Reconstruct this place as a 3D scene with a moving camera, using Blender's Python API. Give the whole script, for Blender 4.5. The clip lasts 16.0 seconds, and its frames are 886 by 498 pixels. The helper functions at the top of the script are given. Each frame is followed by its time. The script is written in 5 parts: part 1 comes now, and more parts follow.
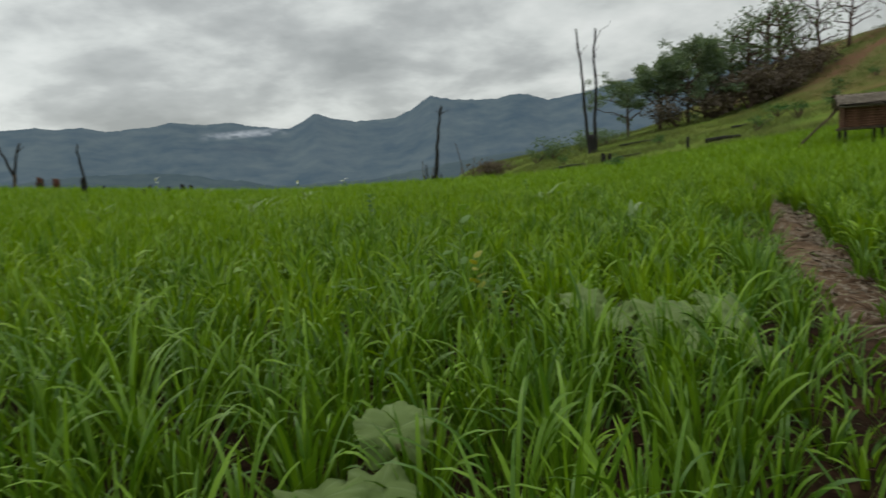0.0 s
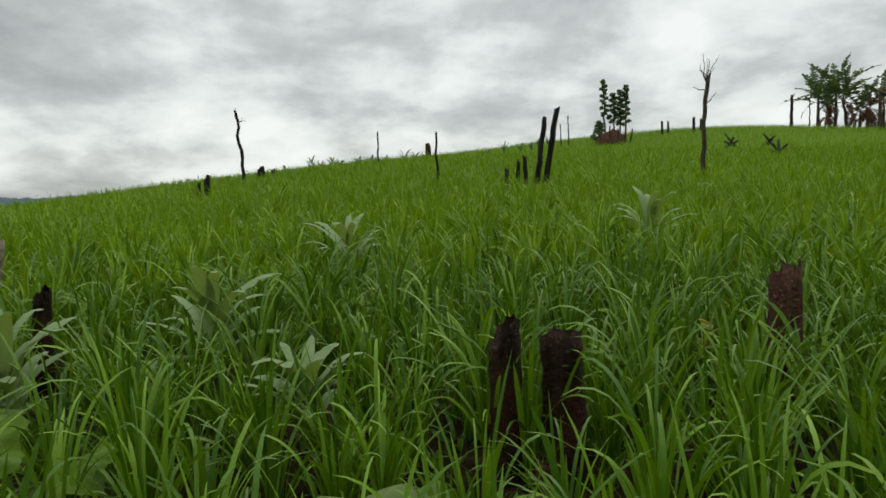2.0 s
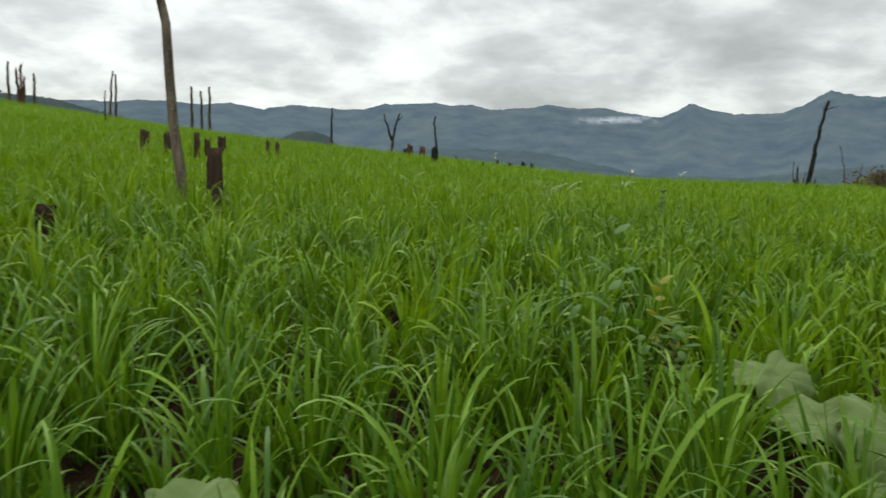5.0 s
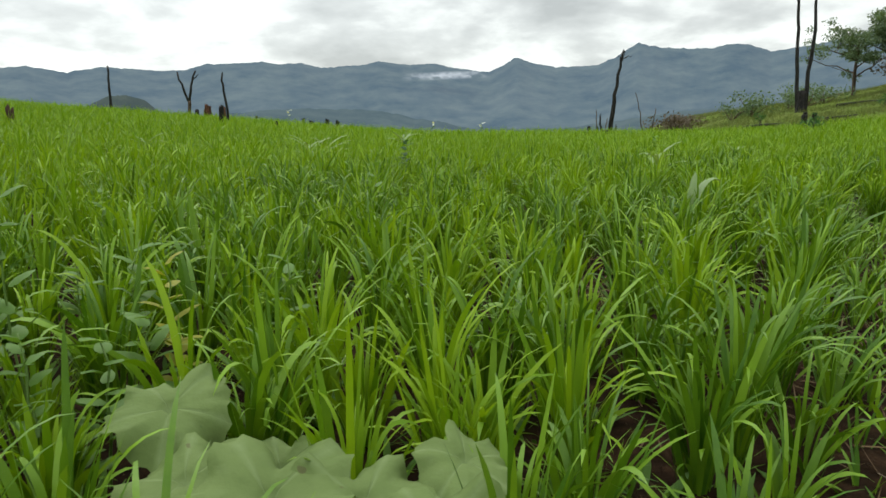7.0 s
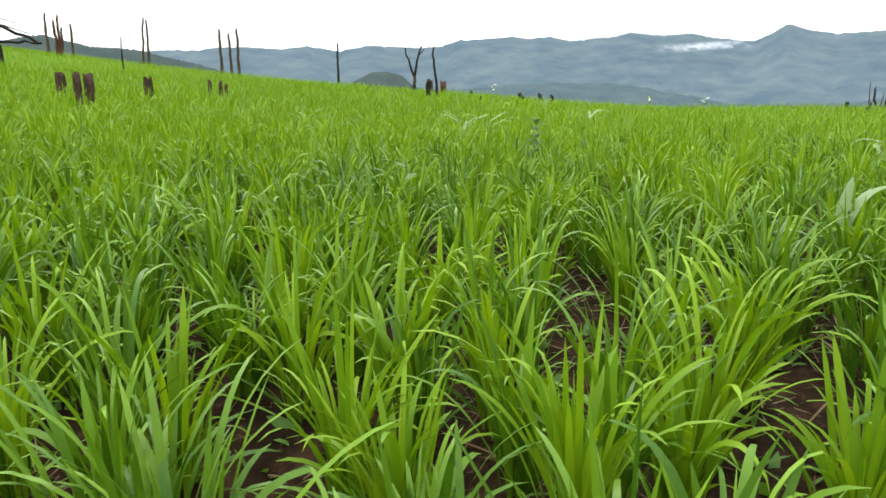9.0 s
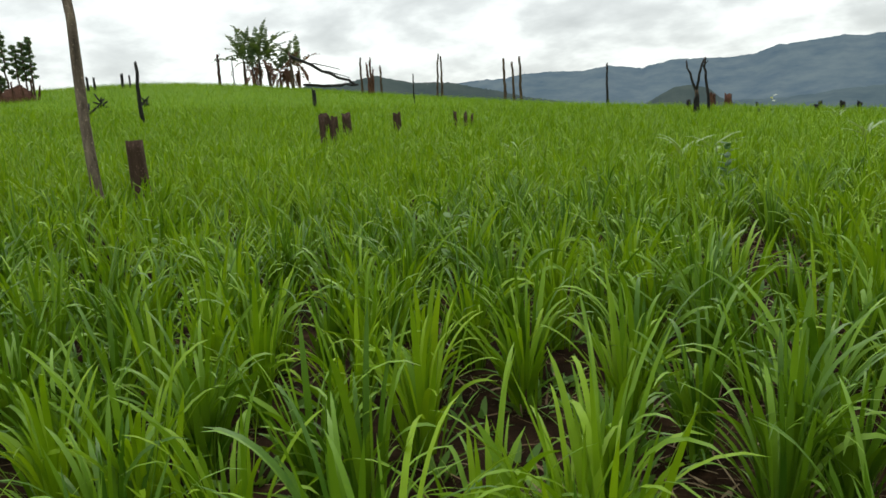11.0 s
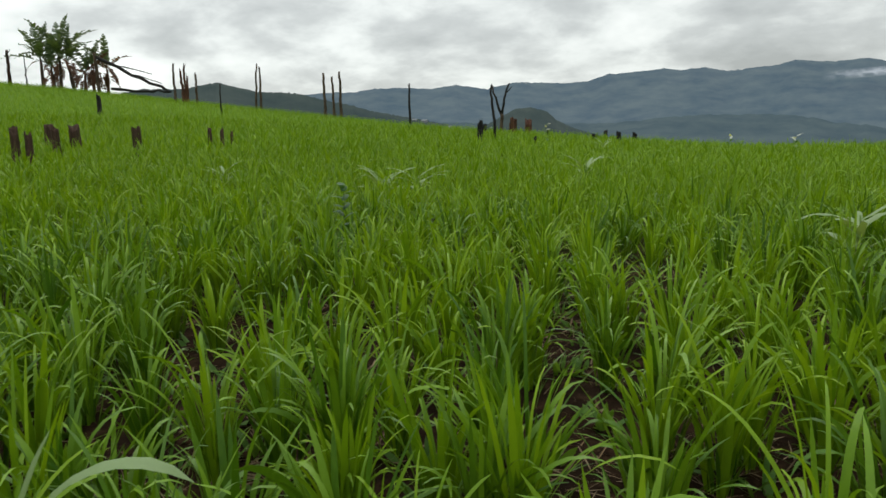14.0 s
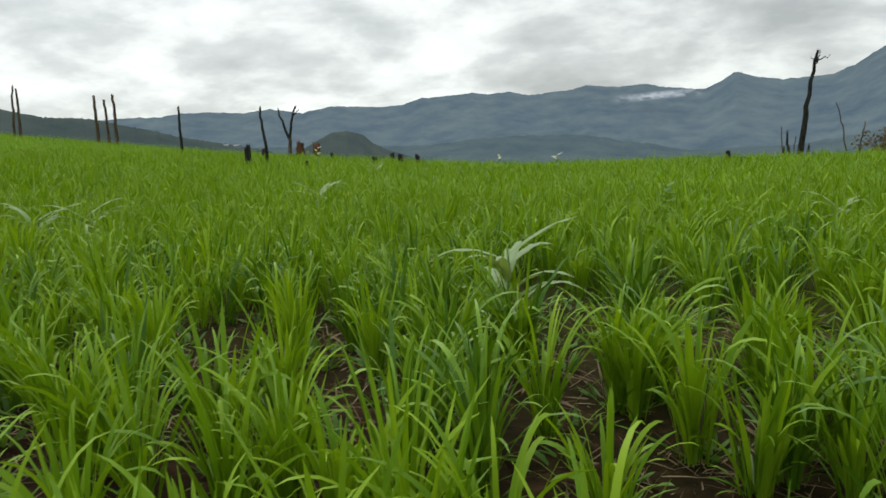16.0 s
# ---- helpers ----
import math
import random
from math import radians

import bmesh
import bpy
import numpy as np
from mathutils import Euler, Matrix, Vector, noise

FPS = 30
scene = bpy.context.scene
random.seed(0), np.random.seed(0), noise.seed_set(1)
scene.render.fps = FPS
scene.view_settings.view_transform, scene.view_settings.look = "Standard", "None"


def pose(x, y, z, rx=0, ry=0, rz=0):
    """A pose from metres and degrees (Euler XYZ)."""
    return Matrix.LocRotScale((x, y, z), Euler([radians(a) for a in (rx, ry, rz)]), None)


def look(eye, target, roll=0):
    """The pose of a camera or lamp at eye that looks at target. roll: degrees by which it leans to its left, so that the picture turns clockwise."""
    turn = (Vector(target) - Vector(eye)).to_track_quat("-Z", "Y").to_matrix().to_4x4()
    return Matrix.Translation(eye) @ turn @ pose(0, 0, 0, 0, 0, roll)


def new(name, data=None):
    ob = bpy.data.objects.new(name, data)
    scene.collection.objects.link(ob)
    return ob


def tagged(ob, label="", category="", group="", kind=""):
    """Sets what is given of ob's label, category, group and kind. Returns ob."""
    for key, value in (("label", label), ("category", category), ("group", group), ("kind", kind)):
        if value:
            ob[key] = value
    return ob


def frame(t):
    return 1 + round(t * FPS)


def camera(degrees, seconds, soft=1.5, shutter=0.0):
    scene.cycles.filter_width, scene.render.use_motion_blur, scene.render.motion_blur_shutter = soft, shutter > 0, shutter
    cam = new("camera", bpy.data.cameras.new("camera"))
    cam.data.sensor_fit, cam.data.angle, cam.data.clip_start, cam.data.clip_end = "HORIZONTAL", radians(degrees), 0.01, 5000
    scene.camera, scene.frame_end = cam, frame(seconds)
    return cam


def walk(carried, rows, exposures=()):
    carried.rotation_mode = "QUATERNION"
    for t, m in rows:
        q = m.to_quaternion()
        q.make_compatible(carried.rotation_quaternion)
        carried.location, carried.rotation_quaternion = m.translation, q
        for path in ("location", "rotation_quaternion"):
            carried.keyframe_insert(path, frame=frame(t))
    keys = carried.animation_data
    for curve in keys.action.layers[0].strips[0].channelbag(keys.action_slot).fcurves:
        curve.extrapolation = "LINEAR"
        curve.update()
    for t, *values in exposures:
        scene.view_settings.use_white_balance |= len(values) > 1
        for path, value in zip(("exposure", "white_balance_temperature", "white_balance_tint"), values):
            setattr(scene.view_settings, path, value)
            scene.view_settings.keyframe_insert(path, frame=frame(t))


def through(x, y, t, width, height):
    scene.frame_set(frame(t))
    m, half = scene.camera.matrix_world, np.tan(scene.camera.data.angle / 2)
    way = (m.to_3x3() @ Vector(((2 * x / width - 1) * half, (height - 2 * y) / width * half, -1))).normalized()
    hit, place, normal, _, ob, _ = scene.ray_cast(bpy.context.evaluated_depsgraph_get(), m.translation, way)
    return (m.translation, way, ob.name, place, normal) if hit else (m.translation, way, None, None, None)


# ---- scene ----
cam = camera(64.7, 16.0, 1.55, 0.08)
PATH = [
    (0, (-1.245, -1.638, 1.473), (-0.927, 0.321, 1.231), -3.7),
    (0.5, (-1.317, -1.983, 1.448), (-2.228, -0.21, 1.288), -2.0),
    (1, (-1.319, -2.092, 1.451), (-2.933, -0.917, 1.327), -2.0),
    (1.5, (-1.377, -2.085, 1.436), (-3.29, -1.533, 1.25), -0.4),
    (2, (-1.471, -2.042, 1.453), (-3.463, -1.943, 1.301), -1.9),
    (2.5, (-1.161, -1.99, 1.485), (-3.145, -2.161, 1.301), -0.1),
    (3, (-1.224, -2.012, 1.437), (-3.135, -2.568, 1.232), -1.6),
    (5.5, (0.356, 0.005, 1.408), (0.224, 1.98, 1.123), -0.7),
    (6, (0.619, 0.379, 1.39), (0.622, 2.353, 1.065), -3.1),
    (6.5, (1.045, 0.709, 1.343), (0.973, 2.678, 1.0), -0.9),
    (7, (1.406, 1.04, 1.315), (1.193, 2.993, 0.945), -0.4),
    (7.5, (1.71, 1.461, 1.398), (1.399, 3.409, 1.069), -1.7),
    (8, (2.159, 1.886, 1.388), (1.574, 3.749, 0.955), 0.0),
    (8.5, (2.4, 2.388, 1.35), (1.665, 4.173, 0.826), -1.3),
    (9, (2.636, 2.886, 1.311), (1.786, 4.644, 0.877), -0.5),
    (11.5, (3.713, 4.922, 1.388), (2.072, 6.011, 1.041), -2.9),
    (12, (3.863, 5.265, 1.398), (2.153, 6.24, 1.046), -1.1),
    (12.5, (4.146, 5.63, 1.437), (2.481, 6.667, 1.047), -0.2),
    (13, (4.196, 6.197, 1.389), (2.802, 7.598, 1.086), 1.0),
    (13.5, (4.481, 6.691, 1.419), (3.238, 8.233, 1.137), -0.1),
    (14, (4.732, 7.105, 1.465), (3.524, 8.665, 1.135), -1.6),
    (14.5, (4.889, 7.673, 1.451), (3.8, 9.313, 1.097), -2.2),
    (15, (5.017, 8.168, 1.461), (3.941, 9.817, 1.11), -2.3),
    (15.5, (5.312, 8.715, 1.454), (4.32, 10.406, 1.059), -3.1),
    (16, (5.527, 9.197, 1.408), (4.745, 11.016, 1.124), -2.7),
]
EXPOSURES = [(0, -0.42), (0.5, -0.62), (1.5, -0.58), (2.5, -0.22), (3, -0.32), (5.5, 0.05), (6.5, 0.0), (7, 0.3), (8, 0.4), (8.5, 0.56), (9, 1.02), (11.5, -0.08), (12, -0.2), (12.5, 0.15), (13, 0.0), (13.5, -0.2), (14, -0.12), (14.5, 0.02), (15, -0.1), (15.5, 0.1), (16, 0.05)]
walk(cam, [(t, look(eye, target, roll)) for t, eye, target, roll in PATH], EXPOSURES)
SKY, SUN = 1.1, 1.0

# ---- light ----
SUN_EL, SUN_AZ = 58.0, 40.0
world = bpy.data.worlds.new("overcast_sky")
scene.world = world
world.use_nodes = True
wn, wl = world.node_tree.nodes, world.node_tree.links
wn.clear()


def wnode(kind, **kw):
    n = wn.new(kind)
    for k, v in kw.items():
        n.inputs[k].default_value = v
    return n


w_out = wn.new("ShaderNodeOutputWorld")
w_co = wn.new("ShaderNodeTexCoord")
w_sep = wn.new("ShaderNodeSeparateXYZ")
wl.new(w_co.outputs["Generated"], w_sep.inputs[0])


def wmath(op, a, b=None, clamp=False):
    n = wn.new("ShaderNodeMath")
    n.operation, n.use_clamp = op, clamp
    for k, s in enumerate((a, b)):
        if s is None:
            continue
        if isinstance(s, (int, float)):
            n.inputs[k].default_value = s
        else:
            wl.new(s, n.inputs[k])
    return n.outputs[0]


# cloud layers: directions projected on a flat cloud deck
z_up = wmath("MAXIMUM", w_sep.outputs[2], 0.0)
deck = wmath("DIVIDE", 1.0, wmath("ADD", z_up, 0.34))
w_comb = wn.new("ShaderNodeCombineXYZ")
wl.new(wmath("MULTIPLY", w_sep.outputs[0], deck), w_comb.inputs[0]), wl.new(wmath("MULTIPLY", w_sep.outputs[1], deck), w_comb.inputs[1])
wl.new(wmath("MULTIPLY", z_up, 1.5), w_comb.inputs[2])
big = wnode("ShaderNodeTexNoise", Scale=1.9, Detail=8.0, Roughness=0.5, Distortion=0.3)
fine = wnode("ShaderNodeTexNoise", Scale=5.2, Detail=7.0, Roughness=0.55, Distortion=0.15)
wl.new(w_comb.outputs[0], big.inputs["Vector"]), wl.new(w_comb.outputs[0], fine.inputs["Vector"])
mixed = wmath("ADD", wmath("MULTIPLY", big.outputs[0], 0.7), wmath("MULTIPLY", fine.outputs[0], 0.3))
w_ramp = wn.new("ShaderNodeValToRGB")
wl.new(mixed, w_ramp.inputs[0])
el = w_ramp.color_ramp.elements
el[0].position, el[0].color = 0.36, (0.415, 0.44, 0.43, 1)
el[1].position, el[1].color = 0.63, (0.965, 1.0, 0.965, 1)
mid = el.new(0.47)
mid.color = (0.585, 0.615, 0.60, 1)
mid = el.new(0.55)
mid.color = (0.81, 0.85, 0.82, 1)
w_sky = wn.new("ShaderNodeTexSky")
w_sky.sky_type, w_sky.sun_disc = "NISHITA", False
w_sky.sun_elevation, w_sky.sun_rotation = radians(SUN_EL), radians(-SUN_AZ)
w_dim = wn.new("ShaderNodeVectorMath")
w_dim.operation = "SCALE"
w_dim.inputs["Scale"].default_value = 0.10
wl.new(w_sky.outputs[0], w_dim.inputs[0])
w_mix = wn.new("ShaderNodeMixRGB")
w_mix.inputs[0].default_value = 0.92
wl.new(w_dim.outputs[0], w_mix.inputs[1]), wl.new(w_ramp.outputs[0], w_mix.inputs[2])
w_bg = wn.new("ShaderNodeBackground")
wl.new(w_mix.outputs[0], w_bg.inputs[0])
# an overcast sky is brighter overhead than at the horizon
# and brighter on the side where the veiled sun stands
level = wmath("ADD", wmath("MULTIPLY", wmath("SUBTRACT", z_up, 0.35, True), 2.2), SKY)
wl.new(wmath("MULTIPLY", level, wmath("SUBTRACT", 1.0, wmath("MULTIPLY", w_sep.outputs[0], 0.17))), w_bg.inputs[1])
wl.new(w_bg.outputs[0], w_out.inputs[0])

sun = new("sun", bpy.data.lights.new("sun", "SUN"))
sun.data.energy, sun.data.angle, sun.data.color = SUN, radians(35), (1.0, 0.96, 0.9)
sun.matrix_world = look((0, 0, 50), (math.sin(radians(SUN_AZ)) * 30, -math.cos(radians(SUN_AZ)) * 30, 50 - 30 * math.tan(radians(SUN_EL))))

# ---- materials ----


class Mat:
    """A node material under construction."""

    def __init__(self, name):
        self.m = bpy.data.materials.new(name)
        self.m.use_nodes = True
        self.n, self.l = self.m.node_tree.nodes, self.m.node_tree.links
        self.b = self.n["Principled BSDF"]
        self.out = self.n["Material Output"]

    def put(self, what, socket):
        if isinstance(what, (int, float)):
            socket.default_value = what
        elif isinstance(what, tuple):
            socket.default_value = (*what, 1)[:4]
        else:
            self.l.new(what, socket)

    def co(self, kind="Object"):
        return self.n.new("ShaderNodeTexCoord").outputs[kind]

    def noise(self, scale, detail=5.0, rough=0.55, co=None, stretch=None, distortion=0.0):
        t = self.n.new("ShaderNodeTexNoise")
        t.inputs["Scale"].default_value, t.inputs["Detail"].default_value = scale, detail
        t.inputs["Roughness"].default_value, t.inputs["Distortion"].default_value = rough, distortion
        src = co or self.co()
        if stretch:
            mp = self.n.new("ShaderNodeMapping")
            mp.inputs["Scale"].default_value = stretch
            self.l.new(src, mp.inputs[0])
            src = mp.outputs[0]
        self.l.new(src, t.inputs["Vector"])
        return t.outputs[0]

    def ramp(self, fac, *stops):
        r = self.n.new("ShaderNodeValToRGB")
        self.l.new(fac, r.inputs[0])
        e = r.color_ramp.elements
        e[0].position, e[0].color = stops[0][0], (*stops[0][1], 1)
        e[1].position, e[1].color = stops[-1][0], (*stops[-1][1], 1)
        for p, c in stops[1:-1]:
            e.new(p).color = (*c, 1)
        return r.outputs[0]

    def mix(self, fac, a, b, mode="MIX"):
        x = self.n.new("ShaderNodeMixRGB")
        x.blend_type = mode
        self.put(fac, x.inputs[0]), self.put(a, x.inputs[1]), self.put(b, x.inputs[2])
        return x.outputs[0]

    def math(self, op, a, b=0.0):
        x = self.n.new("ShaderNodeMath")
        x.operation = op
        self.put(a, x.inputs[0]), self.put(b, x.inputs[1])
        return x.outputs[0]

    def bump(self, height, strength=0.4, distance=0.01):
        x = self.n.new("ShaderNodeBump")
        x.inputs["Strength"].default_value, x.inputs["Distance"].default_value = strength, distance
        self.l.new(height, x.inputs["Height"])
        self.l.new(x.outputs[0], self.b.inputs["Normal"])

    def finish(self, colour, rough=0.6, spec=0.3, through=None, glow=None):
        self.put(colour, self.b.inputs["Base Color"])
        self.put(rough, self.b.inputs["Roughness"])
        self.b.inputs["Specular IOR Level"].default_value = spec
        if through:
            share, tint = through
            tr = self.n.new("ShaderNodeBsdfTranslucent")
            self.l.new(self.mix(1.0, colour, tint, "MULTIPLY"), tr.inputs[0])
            ms = self.n.new("ShaderNodeMixShader")
            ms.inputs[0].default_value = share
            self.l.new(self.b.outputs[0], ms.inputs[1]), self.l.new(tr.outputs[0], ms.inputs[2])
            self.l.new(ms.outputs[0], self.out.inputs[0])
        if glow:
            self.put(glow[0], self.b.inputs["Emission Color"])
            self.b.inputs["Emission Strength"].default_value = glow[1]
        return self.m


def leaf_material(name, dark, light, share=0.4, rough=0.45, patch=1.3, spec=0.22):
    m = Mat(name)
    rnd = m.n.new("ShaderNodeNewGeometry").outputs["Random Per Island"]
    base = m.ramp(rnd, (0.0, dark), (0.6, tuple((a + b) / 2 for a, b in zip(dark, light))), (1.0, light))
    spots = m.noise(patch, 3.0)
    col = m.mix(m.math("MULTIPLY", spots, 0.55), base, tuple(c * 0.62 for c in dark))
    grain = m.noise(60.0, 3.0, stretch=(1, 1, 0.15))
    col = m.mix(m.math("MULTIPLY", grain, 0.3), col, light)
    m.bump(m.noise(35.0, 3.0), 0.25, 0.004)
    return m.finish(col, rough, spec, (share, (1.35, 1.3, 0.45)))


def veined_material(name, dark, light):
    """A dusty gourd leaf: paler veins run out from its stalk."""
    m = Mat(name)
    vein = m.n.new("ShaderNodeVertexColor")
    vein.layer_name = "vein"
    rnd = m.n.new("ShaderNodeNewGeometry").outputs["Random Per Island"]
    col = m.mix(m.noise(5.0, 4.0), dark, light)
    col = m.mix(m.math("MULTIPLY", m.noise(28.0, 5.0, 0.65), 0.45), col, tuple(c * 0.55 for c in dark))
    col = m.mix(m.math("MULTIPLY", vein.outputs[0], 0.28), col, (0.28, 0.36, 0.18))
    hole = m.ramp(m.noise(17.0, 2.0), (0.72, (0, 0, 0)), (0.75, (1, 1, 1)))
    col = m.mix(m.math("MULTIPLY", hole, 0.7), col, (0.10, 0.09, 0.04))
    m.bump(m.math("ADD", m.noise(22.0, 4.0), m.math("MULTIPLY", vein.outputs[0], -0.4)), 0.6, 0.01)
    return m.finish(col, 0.75, 0.2, (0.22, (1.3, 1.25, 0.5)))


def bark_material(name, dark, light, red=None, scale=9.0):
    m = Mat(name)
    streak = m.noise(scale, 7.0, 0.65, stretch=(1, 1, 0.16), distortion=0.3)
    col = m.ramp(streak, (0.34, dark), (0.56, tuple(0.5 * (a + b) for a, b in zip(dark, light))), (0.74, light))
    if red:
        patch = m.ramp(m.noise(2.6, 4.0), (0.46, (0, 0, 0)), (0.62, (0.8, 0.8, 0.8)))
        col = m.mix(patch, col, red)
    fleck = m.ramp(m.noise(46.0, 3.0), (0.63, (0, 0, 0)), (0.7, (0.7, 0.7, 0.7)))
    col = m.mix(fleck, col, tuple(min(1, c * 2.2) for c in light))
    m.bump(m.math("ADD", streak, m.math("MULTIPLY", m.noise(40.0, 4.0), 0.5)), 1.0, 0.05)
    return m.finish(col, 0.8, 0.12)


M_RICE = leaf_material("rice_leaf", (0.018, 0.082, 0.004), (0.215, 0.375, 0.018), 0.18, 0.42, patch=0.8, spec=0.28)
# lighter, yellower rice leaf; its share grows with distance and along the walk
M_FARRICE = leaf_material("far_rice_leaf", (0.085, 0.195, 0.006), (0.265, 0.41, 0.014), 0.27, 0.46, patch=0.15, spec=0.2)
M_CORN = leaf_material("corn_leaf", (0.165, 0.25, 0.1), (0.28, 0.385, 0.17), 0.25, 0.5, spec=0.25)
M_DARKCORN = leaf_material("dark_corn_leaf", (0.03, 0.085, 0.025), (0.07, 0.16, 0.05), 0.3, 0.5)
M_PUMPKIN = veined_material("pumpkin_leaf", (0.11, 0.17, 0.045), (0.2, 0.27, 0.092))
M_GOURD = veined_material("fresh_pumpkin_leaf", (0.085, 0.16, 0.012), (0.15, 0.25, 0.022))
M_WEED = leaf_material("weed_leaf", (0.06, 0.15, 0.025), (0.16, 0.28, 0.05), 0.35, 0.5)
M_YELLOW = leaf_material("yellow_weed_leaf", (0.20, 0.22, 0.02), (0.36, 0.36, 0.04), 0.35, 0.5)
M_TREE = leaf_material("tree_leaf", (0.075, 0.128, 0.062), (0.165, 0.23, 0.118), 0.3, 0.5)
# greyer, lighter tree leaf: the air's haze is mixed into its colour
M_HAZETREE = leaf_material("hazed_tree_leaf", (0.085, 0.135, 0.08), (0.17, 0.23, 0.135), 0.3, 0.6)
M_BANANA = leaf_material("banana_leaf", (0.06, 0.098, 0.052), (0.14, 0.185, 0.09), 0.25, 0.5)
M_DRYLEAF = leaf_material("dry_leaf", (0.09, 0.055, 0.03), (0.24, 0.16, 0.085), 0.2, 0.8)
M_STRAW = leaf_material("pale_straw", (0.14, 0.09, 0.055), (0.34, 0.26, 0.16), 0.15, 0.8)
M_THICKET = leaf_material("withered_thicket_leaf", (0.085, 0.066, 0.05), (0.18, 0.145, 0.115), 0.2, 0.8)
M_SCRUB = leaf_material("hill_grass_blade", (0.075, 0.12, 0.03), (0.18, 0.19, 0.065), 0.3, 0.6, patch=0.05)
M_FLOWER = leaf_material("white_petal", (0.62, 0.64, 0.55), (0.75, 0.77, 0.7), 0.3, 0.6)
M_CHAR = bark_material("charred_bark", (0.008, 0.005, 0.004), (0.058, 0.032, 0.02), (0.1, 0.035, 0.017))
M_BLACK = bark_material("burnt_black_bark", (0.008, 0.008, 0.008), (0.05, 0.046, 0.042))
M_BROWN = bark_material("weathered_brown_wood", (0.03, 0.022, 0.016), (0.16, 0.115, 0.08))
M_RED = bark_material("reddish_split_wood", (0.035, 0.017, 0.012), (0.175, 0.085, 0.055))
M_RUST = bark_material("dull_brown_bark", (0.035, 0.021, 0.015), (0.135, 0.085, 0.06), None, 6.0)
M_SKIRT = leaf_material("withered_banana_leaf", (0.085, 0.038, 0.024), (0.2, 0.105, 0.066), 0.2, 0.8)
M_PALE = bark_material("pale_bare_wood", (0.11, 0.085, 0.06), (0.36, 0.30, 0.23))
M_GREYWOOD = bark_material("grey_brown_bare_wood", (0.06, 0.045, 0.035), (0.3, 0.235, 0.175))
M_STEM = leaf_material("green_stem", (0.1, 0.19, 0.04), (0.2, 0.3, 0.08), 0.1, 0.5)


def ground_material():
    m = Mat("field_soil")
    cover = m.n.new("ShaderNodeVertexColor")
    cover.layer_name = "cover"
    sep = m.n.new("ShaderNodeSeparateColor")
    m.l.new(cover.outputs[0], sep.inputs[0])
    clod = m.noise(7.0, 8.0, 0.65)
    soil = m.ramp(clod, (0.3, (0.008, 0.005, 0.0028)), (0.52, (0.021, 0.012, 0.0066)), (0.72, (0.055, 0.031, 0.017)))
    litter = m.ramp(m.noise(38.0, 4.0, 0.6, stretch=(1, 0.35, 1)), (0.62, (0, 0, 0)), (0.68, (1, 1, 1)))
    soil = m.mix(m.math("MULTIPLY", litter, 0.3), soil, (0.15, 0.105, 0.06))
    trail = m.ramp(m.noise(5.0, 6.0), (0.35, (0.085, 0.052, 0.032)), (0.7, (0.21, 0.145, 0.095)))
    soil = m.mix(sep.outputs[2], soil, trail)
    green = m.ramp(m.noise(0.5, 8.0, 0.7), (0.3, (0.06, 0.125, 0.010)), (0.7, (0.135, 0.225, 0.02)))
    dry = m.ramp(m.noise(0.16, 8.0, 0.65), (0.36, (0.075, 0.115, 0.025)), (0.47, (0.12, 0.115, 0.04)), (0.6, (0.14, 0.078, 0.045)))
    col = m.mix(sep.outputs[0], soil, green)
    col = m.mix(sep.outputs[1], col, dry)
    m.bump(m.math("ADD", clod, litter), 0.8, 0.05)
    return m.finish(col, 0.95, 0.04)


def haze_glow_material(name, low, high, haze, amount, scale):
    """Forested mountains; the haze of kilometres of moist air is a painted glow."""
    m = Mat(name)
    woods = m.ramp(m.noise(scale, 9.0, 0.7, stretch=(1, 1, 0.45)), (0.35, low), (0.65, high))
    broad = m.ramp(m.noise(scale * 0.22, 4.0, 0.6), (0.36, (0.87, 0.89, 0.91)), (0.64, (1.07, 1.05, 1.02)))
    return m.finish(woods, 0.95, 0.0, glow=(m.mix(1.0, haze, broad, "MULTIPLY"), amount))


M_GROUND = ground_material()
# blue-grey distance haze is emitted by the forest surfaces themselves
M_MOUNTAIN = haze_glow_material("hazed_far_forest", (0.016, 0.038, 0.042), (0.062, 0.085, 0.076), (0.222, 0.275, 0.39), 0.335, 0.011)
M_FOOT = haze_glow_material("hazed_foothill_forest", (0.014, 0.03, 0.03), (0.042, 0.06, 0.052), (0.205, 0.265, 0.35), 0.295, 0.014)
M_HILL = haze_glow_material("hazed_hill_forest", (0.013, 0.025, 0.02), (0.034, 0.046, 0.035), (0.2, 0.245, 0.29), 0.18, 0.03)

# ---- shape of the land ----


def soft(v, k):
    """A ramp that starts at 0 with a rounded foot of width k."""
    v = np.asarray(v, float) / k
    return k * (np.logaddexp(0, v))


def step(v, a, b):
    s = np.clip((np.asarray(v, float) - a) / (b - a), 0, 1)
    return s * s * (3 - 2 * s)


def trail_offset(x, y):
    """Distance from the trodden line that runs up the field to the hill."""
    s = (x * 0.5592 + y * 0.8290)
    d = x * 0.8290 - y * 0.5592 - 0.66 + 0.0026 * s * np.clip(s, 0, 45) + 0.06 * np.sin(s * 0.9)
    return d, s


def trail_half(s):
    """Half the width of the trodden line, which starts as a gap between plants."""
    return 0.18 + 0.13 * step(s, 4, 9)


